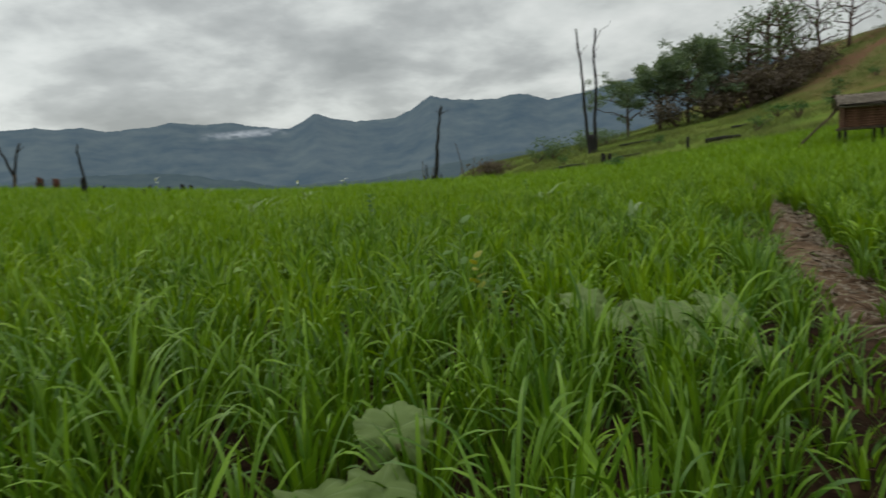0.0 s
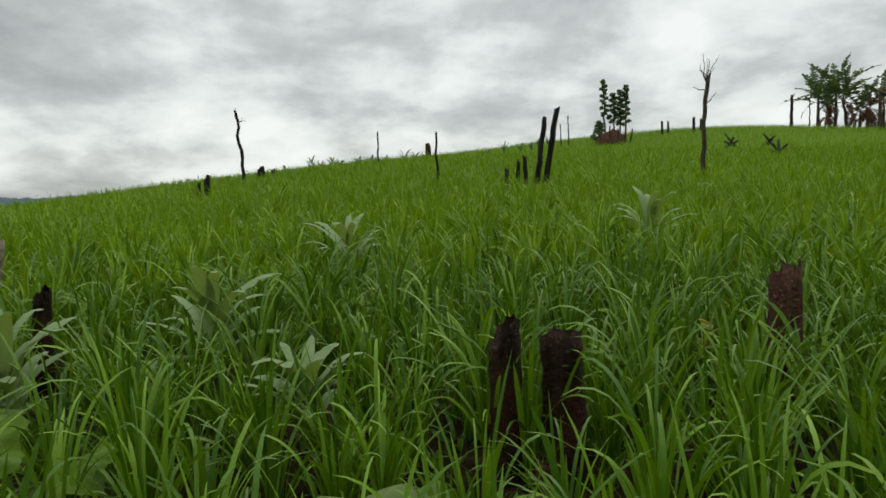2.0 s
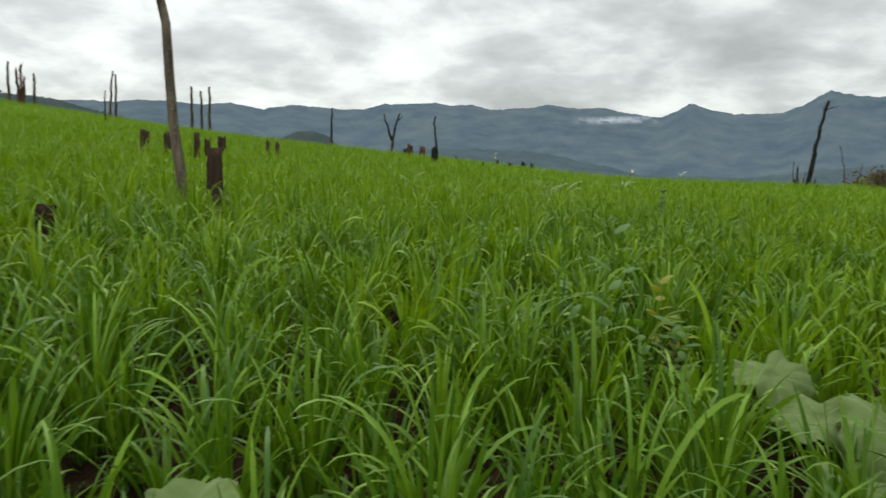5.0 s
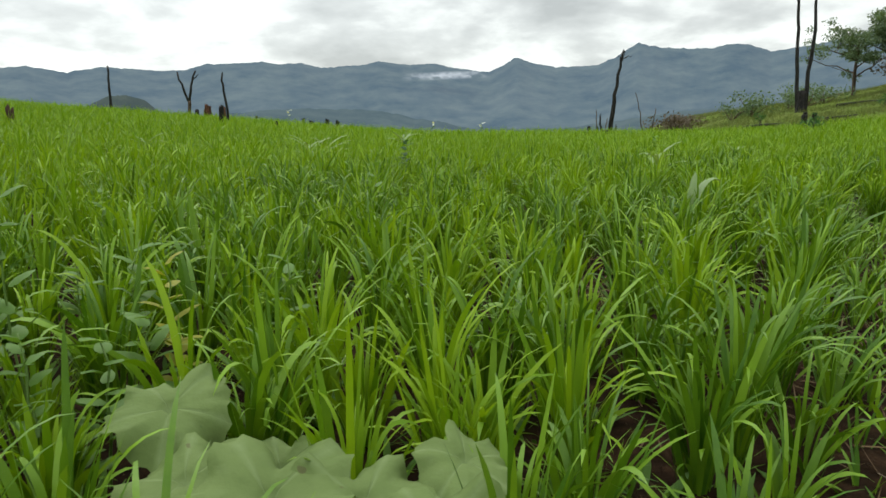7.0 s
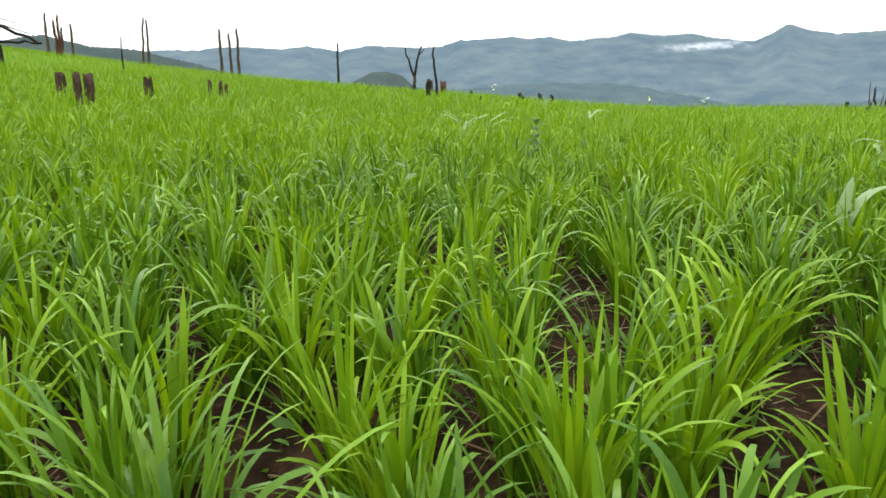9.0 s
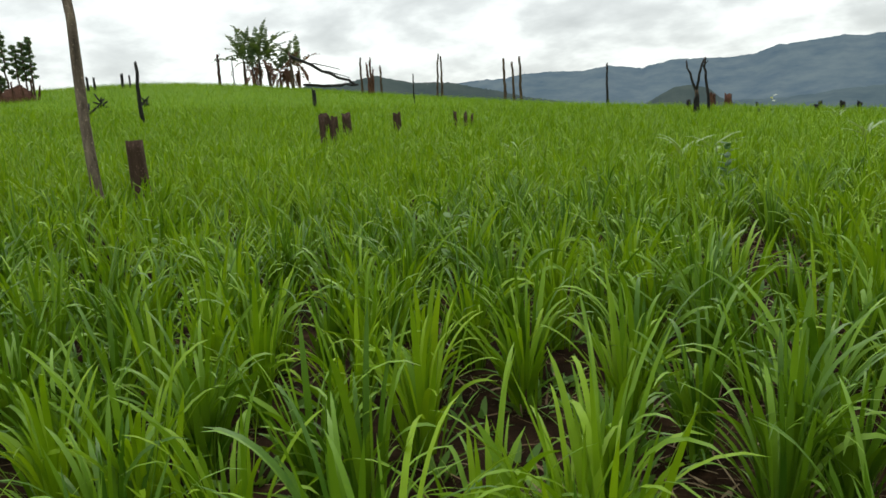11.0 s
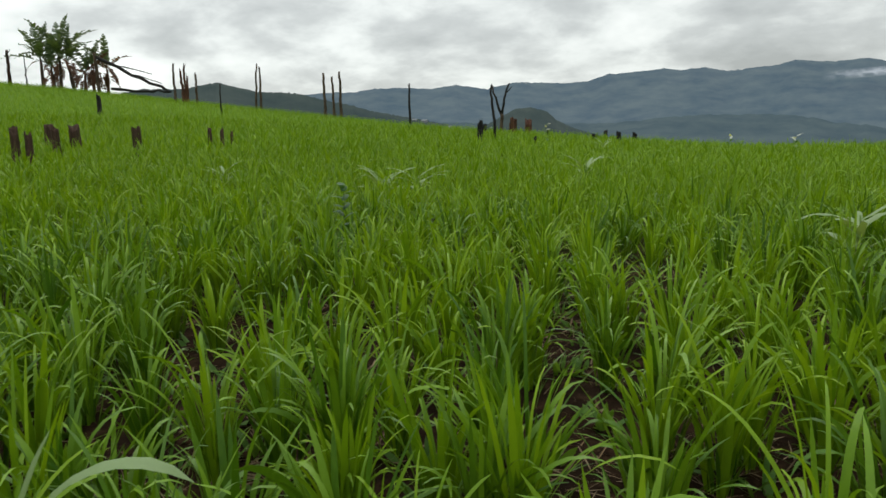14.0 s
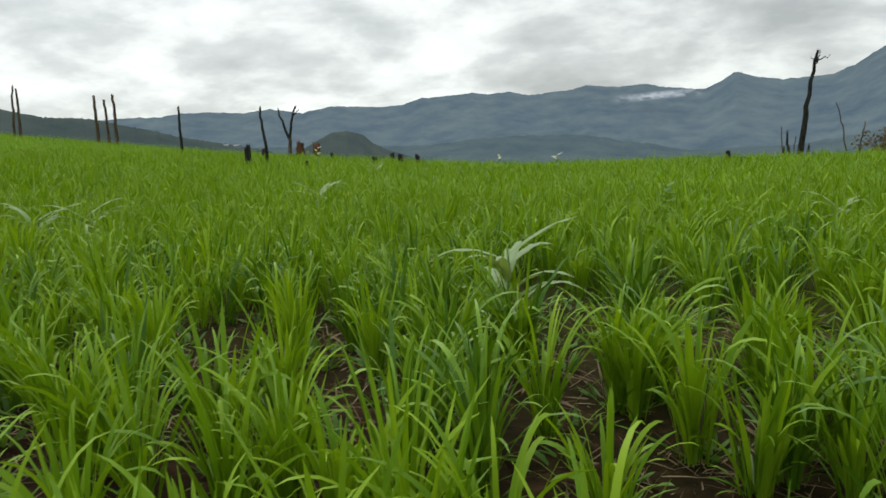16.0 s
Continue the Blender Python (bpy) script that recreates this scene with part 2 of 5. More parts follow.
def land(x, y):
    x, y = np.asarray(x, float), np.asarray(y, float)
    right = step(x, 4, 26)
    u = np.minimum(soft(-x - 1.5, 2.0), 100)
    z = 0.085 * u + 0.00034 * soft(u - 15, 5) ** 2 - 0.22 * soft(-x - 88, 8)
    z = z - 0.0022 * u * soft(-y - 2, 3) - 0.068 * soft(-y - 12, 3) - 0.004 * soft(-y - 28, 5) ** 2
    brow = y + 0.225 * np.clip(x, -42, 0) - 43
    z = z - (1 - right) * (0.018 * soft(y - 34, 4) + 0.22 * soft(y - 62, 6)) - (1 - step(x, 1, 9)) * 0.26 * soft(brow, 1.8)
    z = z + 0.28 * np.exp(-((x - 3) / 6) ** 2) * step(y, 28, 40)
    crest_ = step(-x, 35, 68)
    z = z + crest_ * (0.6 * np.exp(-((y - 33) / 10) ** 2) - 1.5 * np.exp(-((y - 0) / 14) ** 2))
    xr = np.minimum(soft(x - 12, 3), 64)
    z = z + 0.085 * xr + 0.0014 * xr ** 2 + 0.3 * soft(xr - 45, 4)
    z = z - 0.35 * soft(np.hypot(x, y) - 135, 10)
    return np.maximum(z, -130)


def at(x, y, dz=0.0):
    return Vector((x, y, float(land(x, y)) + dz))


rng = np.random.default_rng(7)


def mesh_object(name, verts, faces, mat, smooth=True, parent=None):
    me = bpy.data.meshes.new(name)
    me.from_pydata([tuple(v) for v in verts], [], faces)
    if smooth:
        me.polygons.foreach_set("use_smooth", [True] * len(me.polygons))
    me.materials.append(mat)
    ob = new(name, me)
    ob.parent = parent
    return ob


def fast_mesh(name, co, quads, tris, mat, smooth=True):
    """A large mesh from number arrays."""
    me = bpy.data.meshes.new(name)
    nq, nt = len(quads), len(tris)
    me.vertices.add(len(co))
    me.vertices.foreach_set("co", co.astype(np.float32).ravel())
    me.loops.add(nq * 4 + nt * 3)
    me.loops.foreach_set("vertex_index", np.concatenate([quads.ravel(), tris.ravel()]).astype(np.int32))
    me.polygons.add(nq + nt)
    starts = np.concatenate([np.arange(nq) * 4, nq * 4 + np.arange(nt) * 3]).astype(np.int32)
    me.polygons.foreach_set("loop_start", starts)
    me.update(calc_edges=True)
    if smooth:
        me.polygons.foreach_set("use_smooth", np.ones(nq + nt, bool))
    me.materials.append(mat)
    me.validate()
    return new(name, me)


def build_ground():
    radii = np.concatenate([np.arange(0.3, 26, 0.3), np.geomspace(26, 4600, 120)])
    n = 300
    ang = np.arange(n) / n * 2 * np.pi
    R, A = np.meshgrid(radii, ang, indexing="ij")
    x, y = 2 + R * np.cos(A), 4 + R * np.sin(A)
    z = land(x, y)
    near = step(-R, -60, -20)
    z = z + 0.03 * near * (np.sin(x * 3.1 + 1.3 * np.sin(y * 2.3)) * np.sin(y * 2.7 + np.sin(x * 1.9)))
    d, s = trail_offset(x, y)
    on_trail = step(trail_half(s) - np.abs(d), -0.1, 0.1) * step(-s, -34, -28) * step(s, 2.8, 4.5)
    z = z - 0.05 * on_trail
    co = np.stack([x, y, z], -1).reshape(-1, 3)
    co = np.vstack([co, [[2, 4, float(land(2, 4))]]])
    i, j = np.meshgrid(np.arange(len(radii) - 1), np.arange(n), indexing="ij")
    a, b = i * n + j, i * n + (j + 1) % n
    quads = np.stack([a, a + n, b + n, b], -1).reshape(-1, 4)
    tris = np.stack([np.full(n, len(co) - 1), np.arange(n), (np.arange(n) + 1) % n], -1)
    ob = fast_mesh("ground", co, quads, tris, M_GROUND)
    col = ob.data.color_attributes.new("cover", "FLOAT_COLOR", "POINT")
    px, py = co[:, 0], co[:, 1]
    r = np.hypot(px - 2, py - 4)
    d, s = trail_offset(px, py)
    dry = step(py + 0.25 * px, 42, 52) * step(px, -4, 6) * (0.35 + 0.65 * step(co[:, 2], 3, 9))
    val = np.stack([step(r, 7, 26), dry, step(trail_half(s) - np.abs(d), -0.12, 0.1) * step(-s, -34, -28) * step(s, 2.8, 4.5), np.ones(len(px))], -1)
    col.data.foreach_set("color", val.astype(np.float32).ravel())
    return tagged(ob, "reddish brown field soil under a sloping rice field", "ground", kind="structure")


build_ground()


def ridge(name, label, skyline, dist, foot_dist, foot_z, rough, mat, span=(0, 360), seed=1, step_deg=0.25, eye=(2, 4, 1.45)):
    """A wooded mountain wall whose crest follows a skyline of (bearing, elevation) pairs in degrees."""
    az = np.arange(span[0], span[1] + 1e-6, step_deg)
    sk = sorted(skyline)
    elev = np.interp(az, [s[0] for s in sk], [s[1] for s in sk])
    rows = 26
    co = np.zeros((len(az), rows + 4, 3))
    for i, (a, e) in enumerate(zip(az, elev)):
        ra = radians(a)
        crest = math.tan(radians(e)) * dist
        crest += rough * 0.2 * (noise.fractal(Vector((a * 6.0, seed, 0)), 0.6, 2.0, 6))
        for k in range(rows + 4):
            f = min(k / (rows - 1), 1)
            over = max(0, k - rows + 1)
            spur = noise.fractal(Vector((a * 0.22, f * 1.0 + seed, 3.0)), 0.9, 2.0, 5) + 0.3 * (0.5 - abs(noise.noise(Vector((a * 0.5 + f * 0.8, f * 0.7 + seed, 8.0)))) * 2)
            rr = foot_dist + (dist - foot_dist) * f + spur * rough * 4.0 * math.sin(math.pi * min(f, 1)) + over * 150
            zz = foot_z + (crest - foot_z) * f ** 1.15 + spur * rough * math.sin(math.pi * f) - over * 70
            co[i, k] = eye[0] - math.sin(ra) * rr, eye[1] + math.cos(ra) * rr, eye[2] + zz
    nk = rows + 4
    i, j = np.meshgrid(np.arange(len(az) - 1), np.arange(nk - 1), indexing="ij")
    a = i * nk + j
    quads = np.stack([a, a + 1, a + nk + 1, a + nk], -1).reshape(-1, 4)
    ob = fast_mesh(name, co.reshape(-1, 3), quads, np.zeros((0, 3), int), mat)
    return tagged(ob, label, "mountain", kind="structure")


SKYLINE = [(-60, 7.0), (-45, 6.4), (-30, 5.9), (-24.5, 5.55), (-22.5, 5.15), (-20.6, 4.8), (-18.4, 4.5), (-16.9, 5.01), (-15.8, 5.18), (-14.4, 4.9), (-12.7, 4.88), (-10.5, 5.08),
           (-9.0, 5.49), (-7.4, 4.51), (-6.0, 3.9), (-4.2, 3.84), (-2.9, 3.8), (-0.9, 4.15), (0.35, 4.65), (1.4, 3.98), (2.55, 3.5), (3.5, 3.62), (5.3, 3.86), (6.8, 4.19),
           (9.2, 4.11), (11.2, 4.37), (12.8, 4.06), (14.0, 4.0), (15.7, 3.89), (17.4, 4.23), (19.0, 4.1), (20.1, 4.28), (22.2, 4.14), (24.4, 4.06), (26.0, 3.58), (27.8, 3.5),
           (29.5, 3.65), (31.4, 3.74), (33.8, 3.3), (36.3, 3.66), (38.2, 3.42), (41.0, 3.56), (43.0, 3.5), (44.6, 3.28), (46.7, 3.3), (52, 2.8), (80, 2.2), (100, 1.4), (117.2, 0.75),
           (120.8, 1.0), (123.4, 0.5), (126, 0.62), (129.1, 0.56), (131.3, 0.1), (134, 0.4), (138.5, 0.68), (145, 1.0), (200, 2.5), (300, 7.0)]
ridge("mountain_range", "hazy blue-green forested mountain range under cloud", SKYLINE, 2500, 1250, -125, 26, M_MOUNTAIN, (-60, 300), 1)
FOOTHILLS = [(-60, 2.4), (-22, 1.0), (-12, 0.3), (-4, -0.9), (3.7, -0.95), (6, -0.4), (8.3, -0.1), (11.2, 0.55), (14, 0.66), (17, 0.72), (19.9, 0.68), (22, 0.45), (24.3, 0.33), (27.4, 0.4), (34, 0.6), (42, 1.0), (60, 0.4), (120, -0.6), (140, -0.3), (300, 1.0)]
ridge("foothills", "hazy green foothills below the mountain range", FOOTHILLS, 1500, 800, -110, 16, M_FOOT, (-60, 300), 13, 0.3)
HILLTOPS = [(36, 0.4), (39.1, 1.08), (42.6, 1.75), (44.7, 2.35), (46.7, 2.8), (48.1, 3.2), (49.3, 3.36), (51.5, 3.45), (53.3, 3.88), (54.6, 4.18), (56.9, 3.75), (60, 3.7), (66, 2.5), (80, 1.0), (95, 0.2)]
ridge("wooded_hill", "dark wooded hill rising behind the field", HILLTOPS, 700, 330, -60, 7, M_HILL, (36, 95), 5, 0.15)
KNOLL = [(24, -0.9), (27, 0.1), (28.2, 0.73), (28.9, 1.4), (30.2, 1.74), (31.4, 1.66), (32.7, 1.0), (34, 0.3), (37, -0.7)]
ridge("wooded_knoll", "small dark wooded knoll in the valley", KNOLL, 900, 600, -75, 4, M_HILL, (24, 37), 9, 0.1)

# ---- the rice crop ----
WALKED = np.array([(-1.4, -1.6), (-1.2, -2.0), (0.35, 0.0), (1.4, 1.0), (2.65, 2.9), (4.1, 5.6), (4.9, 7.7), (5.5, 9.2)])


def walk_distance(x, y):
    best = np.full(x.shape, 1e9)
    for (ax, ay), (bx, by) in zip(WALKED[:-1], WALKED[1:]):
        dx, dy = bx - ax, by - ay
        f = np.clip(((x - ax) * dx + (y - ay) * dy) / (dx * dx + dy * dy), 0, 1)
        best = np.minimum(best, np.hypot(x - ax - f * dx, y - ay - f * dy))
    return best


def blades(name, x, y, per, length, width, segs, mat, lean=(4, 30), droop=(35, 120), spread=0.035, vary=(0.75, 1.12), upright=0.0, rise=0.0, hook=1.8):
    """Many tufts of arching blades standing at x, y."""
    n = len(x) * per
    bx, by = np.repeat(x, per), np.repeat(y, per)
    vigour = np.repeat(rng.uniform(*vary, len(x)), per)
    az = rng.uniform(0, 2 * np.pi, n)
    bx = bx + np.cos(az) * spread * rng.uniform(0, 1, n)
    by = by + np.sin(az) * spread * rng.uniform(0, 1, n)
    L = rng.uniform(*length, n) * vigour
    W = rng.uniform(*width, n)
    th0 = np.radians(rng.uniform(*lean, n))
    th1 = th0 + np.radians(rng.uniform(*droop, n)) * rng.uniform(0.25, 1.0, n) ** (1 + 2 * upright)
    bz = land(bx, by) - 0.02 + rng.uniform(0.15, 1.0, n) * rise * vigour
    side = az + np.pi / 2 + rng.normal(0, 0.5, n)
    s = np.linspace(0, 1, segs + 1)
    px, pz = np.zeros((n, segs + 1)), np.zeros((n, segs + 1))
    for k in range(1, segs + 1):
        sm = (s[k] + s[k - 1]) / 2
        th = th0 + (th1 - th0) * sm ** hook
        px[:, k] = px[:, k - 1] + np.sin(th) * L / segs
        pz[:, k] = pz[:, k - 1] + np.cos(th) * L / segs
    wd = W[:, None] * (0.45 + 0.55 * np.minimum(1, s * 3.2))[None] * np.sqrt(np.clip(1 - s ** 3, 0, 1))[None]
    cx = bx[:, None] + px * np.cos(az)[:, None]
    cy = by[:, None] + px * np.sin(az)[:, None]
    cz = bz[:, None] + pz
    sx, sy = np.cos(side)[:, None] * wd / 2, np.sin(side)[:, None] * wd / 2
    tilt = rng.normal(0, 0.35, n)[:, None] * wd / 2
    left = np.stack([cx - sx, cy - sy, cz - tilt], -1)[:, :segs]
    rightv = np.stack([cx + sx, cy + sy, cz + tilt], -1)[:, :segs]
    tip = np.stack([cx, cy, cz], -1)[:, segs:]
    co = np.concatenate([left, rightv, tip], 1)
    m = 2 * segs + 1
    base = (np.arange(n) * m)[:, None]
    k = np.arange(segs - 1)
    quads = np.stack([base + k, base + segs + k, base + segs + k + 1, base + k + 1], -1).reshape(-1, 4)
    tris = np.stack([base[:, 0] + segs - 1, base[:, 0] + 2 * segs - 1, base[:, 0] + 2 * segs], -1)
    return fast_mesh(name, co.reshape(-1, 3), quads, tris, mat)


def scatter(spacing, lo, hi, box, jitter=0.42):
    gx, gy = np.meshgrid(np.arange(box[0], box[2], spacing), np.arange(box[1], box[3], spacing))
    gx = (gx + rng.uniform(-jitter, jitter, gx.shape) * spacing).ravel()
    gy = (gy + rng.uniform(-jitter, jitter, gy.shape) * spacing).ravel()
    w = walk_distance(gx, gy)
    d, s = trail_offset(gx, gy)
    # bearing from the middle of the walk: nothing behind it is ever in view
    ahead = (d < 14) & ((w < 15.0) | (np.cos(np.arctan2(-(gx - 1), gy - 1) - radians(47)) > -0.1))
    keep = (w >= lo) & (w < hi) & ahead & ((np.abs(d) > trail_half(s) + 0.07 * np.sin(s * 2.7)) | (s > 31) | (s < 3.5))
    keep &= ~((gy + 0.25 * gx > 46) & (gx > 1))
    keep &= (gy < 62) & (gy > -45) & (gx > -88)
    return gx[keep], gy[keep]


CLEARINGS = []


def bare(x, y):
    """Drops the tufts that would stand inside a thing."""
    keep = np.ones(len(x), bool)
    for cx_, cy_, r_ in CLEARINGS:
        keep &= np.hypot(x - cx_, y - cy_) > r_
    return x[keep], y[keep]


def build_rice():
    tags = ("dense bright green young rice plants with arching leaves", "rice crop")
    vig = (0.7, 1.12)
    # finer, closer tufts where the walk starts; larger ones with bare soil between further on
    for gap_, lo_, hi_, n_up, n_hook, wide_ in ((0.3, -99, 2.2, 10, 18, 0.9), (0.385, 2.2, 99, 16, 24, 1.15)):
        x, y = bare(*scatter(gap_, 0.6, 5.8, (-9, -9, 14, 17), 0.5))
        along = x * 0.56 + y * 0.83
        patchy = np.sin(x * 1.3 + 1.7 * np.sin(y * 0.9)) + np.sin(y * 1.9 + x) + 0.12 * (along - 6)
        keep = (patchy < rng.uniform(0.9, 3.2, len(x))) & (rng.uniform(0, 1, len(x)) > 0.15 * step(along, 8, 11)) & (along >= lo_) & (along < hi_)
        x, y = x[keep], y[keep]
        # more tufts take the second, yellower leaf colour as y grows
        lighter = rng.uniform(0, 1, len(x)) < 0.45 * step(y, 1, 4) + 0.35 * step(y, 8, 11)
        for pick, mat in ((~lighter, M_RICE), (lighter, M_FARRICE)):
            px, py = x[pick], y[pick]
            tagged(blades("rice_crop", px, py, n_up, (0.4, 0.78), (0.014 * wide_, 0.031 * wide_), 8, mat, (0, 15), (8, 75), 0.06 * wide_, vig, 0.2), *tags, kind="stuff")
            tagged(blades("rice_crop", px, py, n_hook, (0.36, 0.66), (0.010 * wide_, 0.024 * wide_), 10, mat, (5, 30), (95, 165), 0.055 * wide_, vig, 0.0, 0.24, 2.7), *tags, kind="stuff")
        tagged(blades("rice_crop", x, y, 12, (0.2, 0.36), (0.008, 0.015), 4, M_RICE, (0, 14), (0, 12), 0.055, vig), *tags, kind="stuff")
        tagged(blades("rice_crop", x, y, 6, (0.18, 0.42), (0.009, 0.018), 5, M_RICE, (25, 70), (30, 90), 0.1, vig, 0.0, 0.08), *tags, kind="stuff")
    x, y = bare(*scatter(0.26, 0.36, 0.6, (-9, -9, 14, 17), 0.45))
    tagged(blades("rice_crop", x, y, 15, (0.26, 0.46), (0.014, 0.028), 8, M_RICE, (4, 30), (40, 130), 0.06, vig, 0.0, 0.04, 2.2), *tags, kind="stuff")
    x, y = bare(*scatter(0.2, 0.1, 0.36, (-9, -9, 14, 17), 0.45))
    tagged(blades("rice_crop", x, y, 9, (0.12, 0.32), (0.012, 0.024), 6, M_RICE, (8, 50), (20, 90), 0.08, vig), *tags, kind="stuff")
    x, y = bare(*scatter(0.345, 5.8, 15, (-19, -19, 22, 27), 0.5))
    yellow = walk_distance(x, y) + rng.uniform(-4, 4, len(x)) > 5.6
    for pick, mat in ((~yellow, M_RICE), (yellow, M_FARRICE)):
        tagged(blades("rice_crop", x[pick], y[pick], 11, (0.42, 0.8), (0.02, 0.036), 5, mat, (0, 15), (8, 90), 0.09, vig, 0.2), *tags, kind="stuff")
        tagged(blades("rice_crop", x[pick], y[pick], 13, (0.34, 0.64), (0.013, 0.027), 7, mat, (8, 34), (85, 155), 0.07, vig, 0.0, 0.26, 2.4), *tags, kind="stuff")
    x, y = bare(*scatter(0.36, 15, 36, (-40, -40, 34, 46)))
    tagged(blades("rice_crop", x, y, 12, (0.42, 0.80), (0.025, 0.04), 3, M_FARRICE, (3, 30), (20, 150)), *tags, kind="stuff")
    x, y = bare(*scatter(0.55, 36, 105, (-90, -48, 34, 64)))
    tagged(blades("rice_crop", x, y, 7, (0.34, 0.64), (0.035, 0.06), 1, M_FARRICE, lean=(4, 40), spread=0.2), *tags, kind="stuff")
    x, y = scatter(0.3, 0.3, 6.5, (-9, -9, 14, 17))
    pick = rng.uniform(0, 1, len(x)) < 0.55
    tagged(blades("field_weeds", x[pick], y[pick], 12, (0.05, 0.19), (0.022, 0.042), 4, M_WEED, (15, 70), (20, 70), 0.1), "low broad-leaved weeds between the rice plants", "weeds", kind="stuff")
    x, y = scatter(0.2, 0.0, 6.0, (-9, -9, 14, 17))
    tagged(blades("straw_litter", x, y, 3, (0.08, 0.28), (0.004, 0.010), 3, M_DRYLEAF, (68, 86), (2, 22), 0.12), "dry straw and dead leaves on the soil", "straw", kind="stuff")
    x, y = scatter(0.17, 0.0, 6.0, (-9, 3, 14, 17))
    pick = x * 0.56 + y * 0.83 > 6
    tagged(blades("straw_litter", x[pick], y[pick], 4, (0.06, 0.24), (0.004, 0.012), 3, M_STRAW, (60, 86), (2, 30), 0.13), "pale dry straw strewn between the rice tufts", "straw", kind="stuff")


def build_trail_litter():
    s = rng.uniform(3.5, 27, 1100)
    off = np.where(rng.uniform(0, 1, 1100) < 0.7, rng.normal(0.3, 0.09, 1100), rng.normal(-0.02, 0.17, 1100))
    c = 0.66 - 0.0026 * s * s - 0.06 * np.sin(s * 0.9) + off
    x, y = s * 0.5592 + c * 0.8290, s * 0.8290 - c * 0.5592
    tagged(blades("wood_chips", x, y, 3, (0.07, 0.26), (0.014, 0.04), 2, M_PALE, (66, 88), (0, 8), 0.1), "pale wood chips and twigs strewn along the trail", "wood chips", kind="stuff")


def build_hill_grass():
    gx, gy = rng.uniform(2, 90, 60000), rng.uniform(28, 110, 60000)
    d, s = trail_offset(gx, gy)
    far_field = (gy + 0.25 * gx > 44) | (d > 8)
    keep = far_field & (np.hypot(gx, gy) < 132) & (np.arctan2(gx, gy) > radians(4)) & (np.arctan2(gx, gy) < radians(52))
    keep &= np.sin(gx * 0.5 + 2 * np.sin(gy * 0.31)) + np.sin(gy * 0.43) < rng.uniform(-1.2, 1.8, len(gx))
    tagged(blades("hill_grass", gx[keep], gy[keep], 6, (0.25, 0.6), (0.04, 0.07), 1, M_SCRUB, (5, 45), (10, 40), 0.3), "patchy dry grass on the cleared hillside", "grass", kind="stuff")


# ---- dead trees, posts and stumps ----


def tube(points, radii, segs=9, rough=0.08, jag=0.0, cap=True, seed=0):
    """A swept limb with an uneven skin and a torn end. Returns verts and faces."""
    r = np.random.default_rng(seed)
    pts = [Vector(p) for p in points]
    verts, faces = [], []
    wob = r.normal(0, 1, segs)
    for i, (p, rad) in enumerate(zip(pts, radii)):
        d = (pts[min(i + 1, len(pts) - 1)] - pts[max(i - 1, 0)]).normalized()
        u = d.cross(Vector((0.31, 0.95, 0.05))).normalized()
        v = d.cross(u)
        for k in range(segs):
            a = 2 * math.pi * k / segs
            rr = rad * (1 + rough * wob[k] + rough * 0.6 * r.normal())
            q = p + (u * math.cos(a) + v * math.sin(a)) * rr
            if jag and i == len(pts) - 1:
                q = q + d * jag * (r.uniform(0, 1) ** 1.5)
            verts.append(q)
    n = len(pts)
    for i in range(n - 1):
        for k in range(segs):
            k2 = (k + 1) % segs
            faces.append((i * segs + k, i * segs + k2, (i + 1) * segs + k2, (i + 1) * segs + k))
    if cap:
        verts.append(pts[-1] - (pts[-1] - pts[-2]).normalized() * radii[-1] * 0.5 * (1 if jag else 0))
        c = len(verts) - 1
        for k in range(segs):
            faces.append(((n - 1) * segs + k, (n - 1) * segs + (k + 1) % segs, c))
    return verts, faces


def curve_points(a, b, n=7, bend=0.0, wiggle=0.02, seed=0):
    r = np.random.default_rng(seed)
    a, b = Vector(a), Vector(b)
    d = b - a
    side = Vector((d.y, -d.x, 0.3 * d.length)).normalized()
    out = []
    for i in range(n):
        f = i / (n - 1)
        q = a + d * f + side * bend * d.length * math.sin(math.pi * f)
        if 0 < i:
            q += Vector(r.normal(0, 1, 3)) * wiggle * d.length * min(f * 2, 1)
        out.append(q)
    return out


def thing(name, x, y, label, category, group="", clear=0.0, dz=0.0):
    e = new(name)
    e.location = at(x, y, dz)
    e.empty_display_size = 0.2
    if clear:
        CLEARINGS.append((x, y, clear))
    return tagged(e, label, category, group)


def limb(parent, name, a, b, r0, r1, mat, segs=9, n=7, bend=0.0, wiggle=0.012, rough=0.07, jag=0.0, seed=0, label=""):
    pts = curve_points(a, b, n, bend, wiggle, seed)
    radii = [r0 + (r1 - r0) * (i / (n - 1)) for i in range(n)]
    v, f = tube(pts, radii, segs, rough, jag, True, seed)
    ob = mesh_object(name, v, f, mat, True, parent)
    if label:
        ob["label"] = label
    return ob


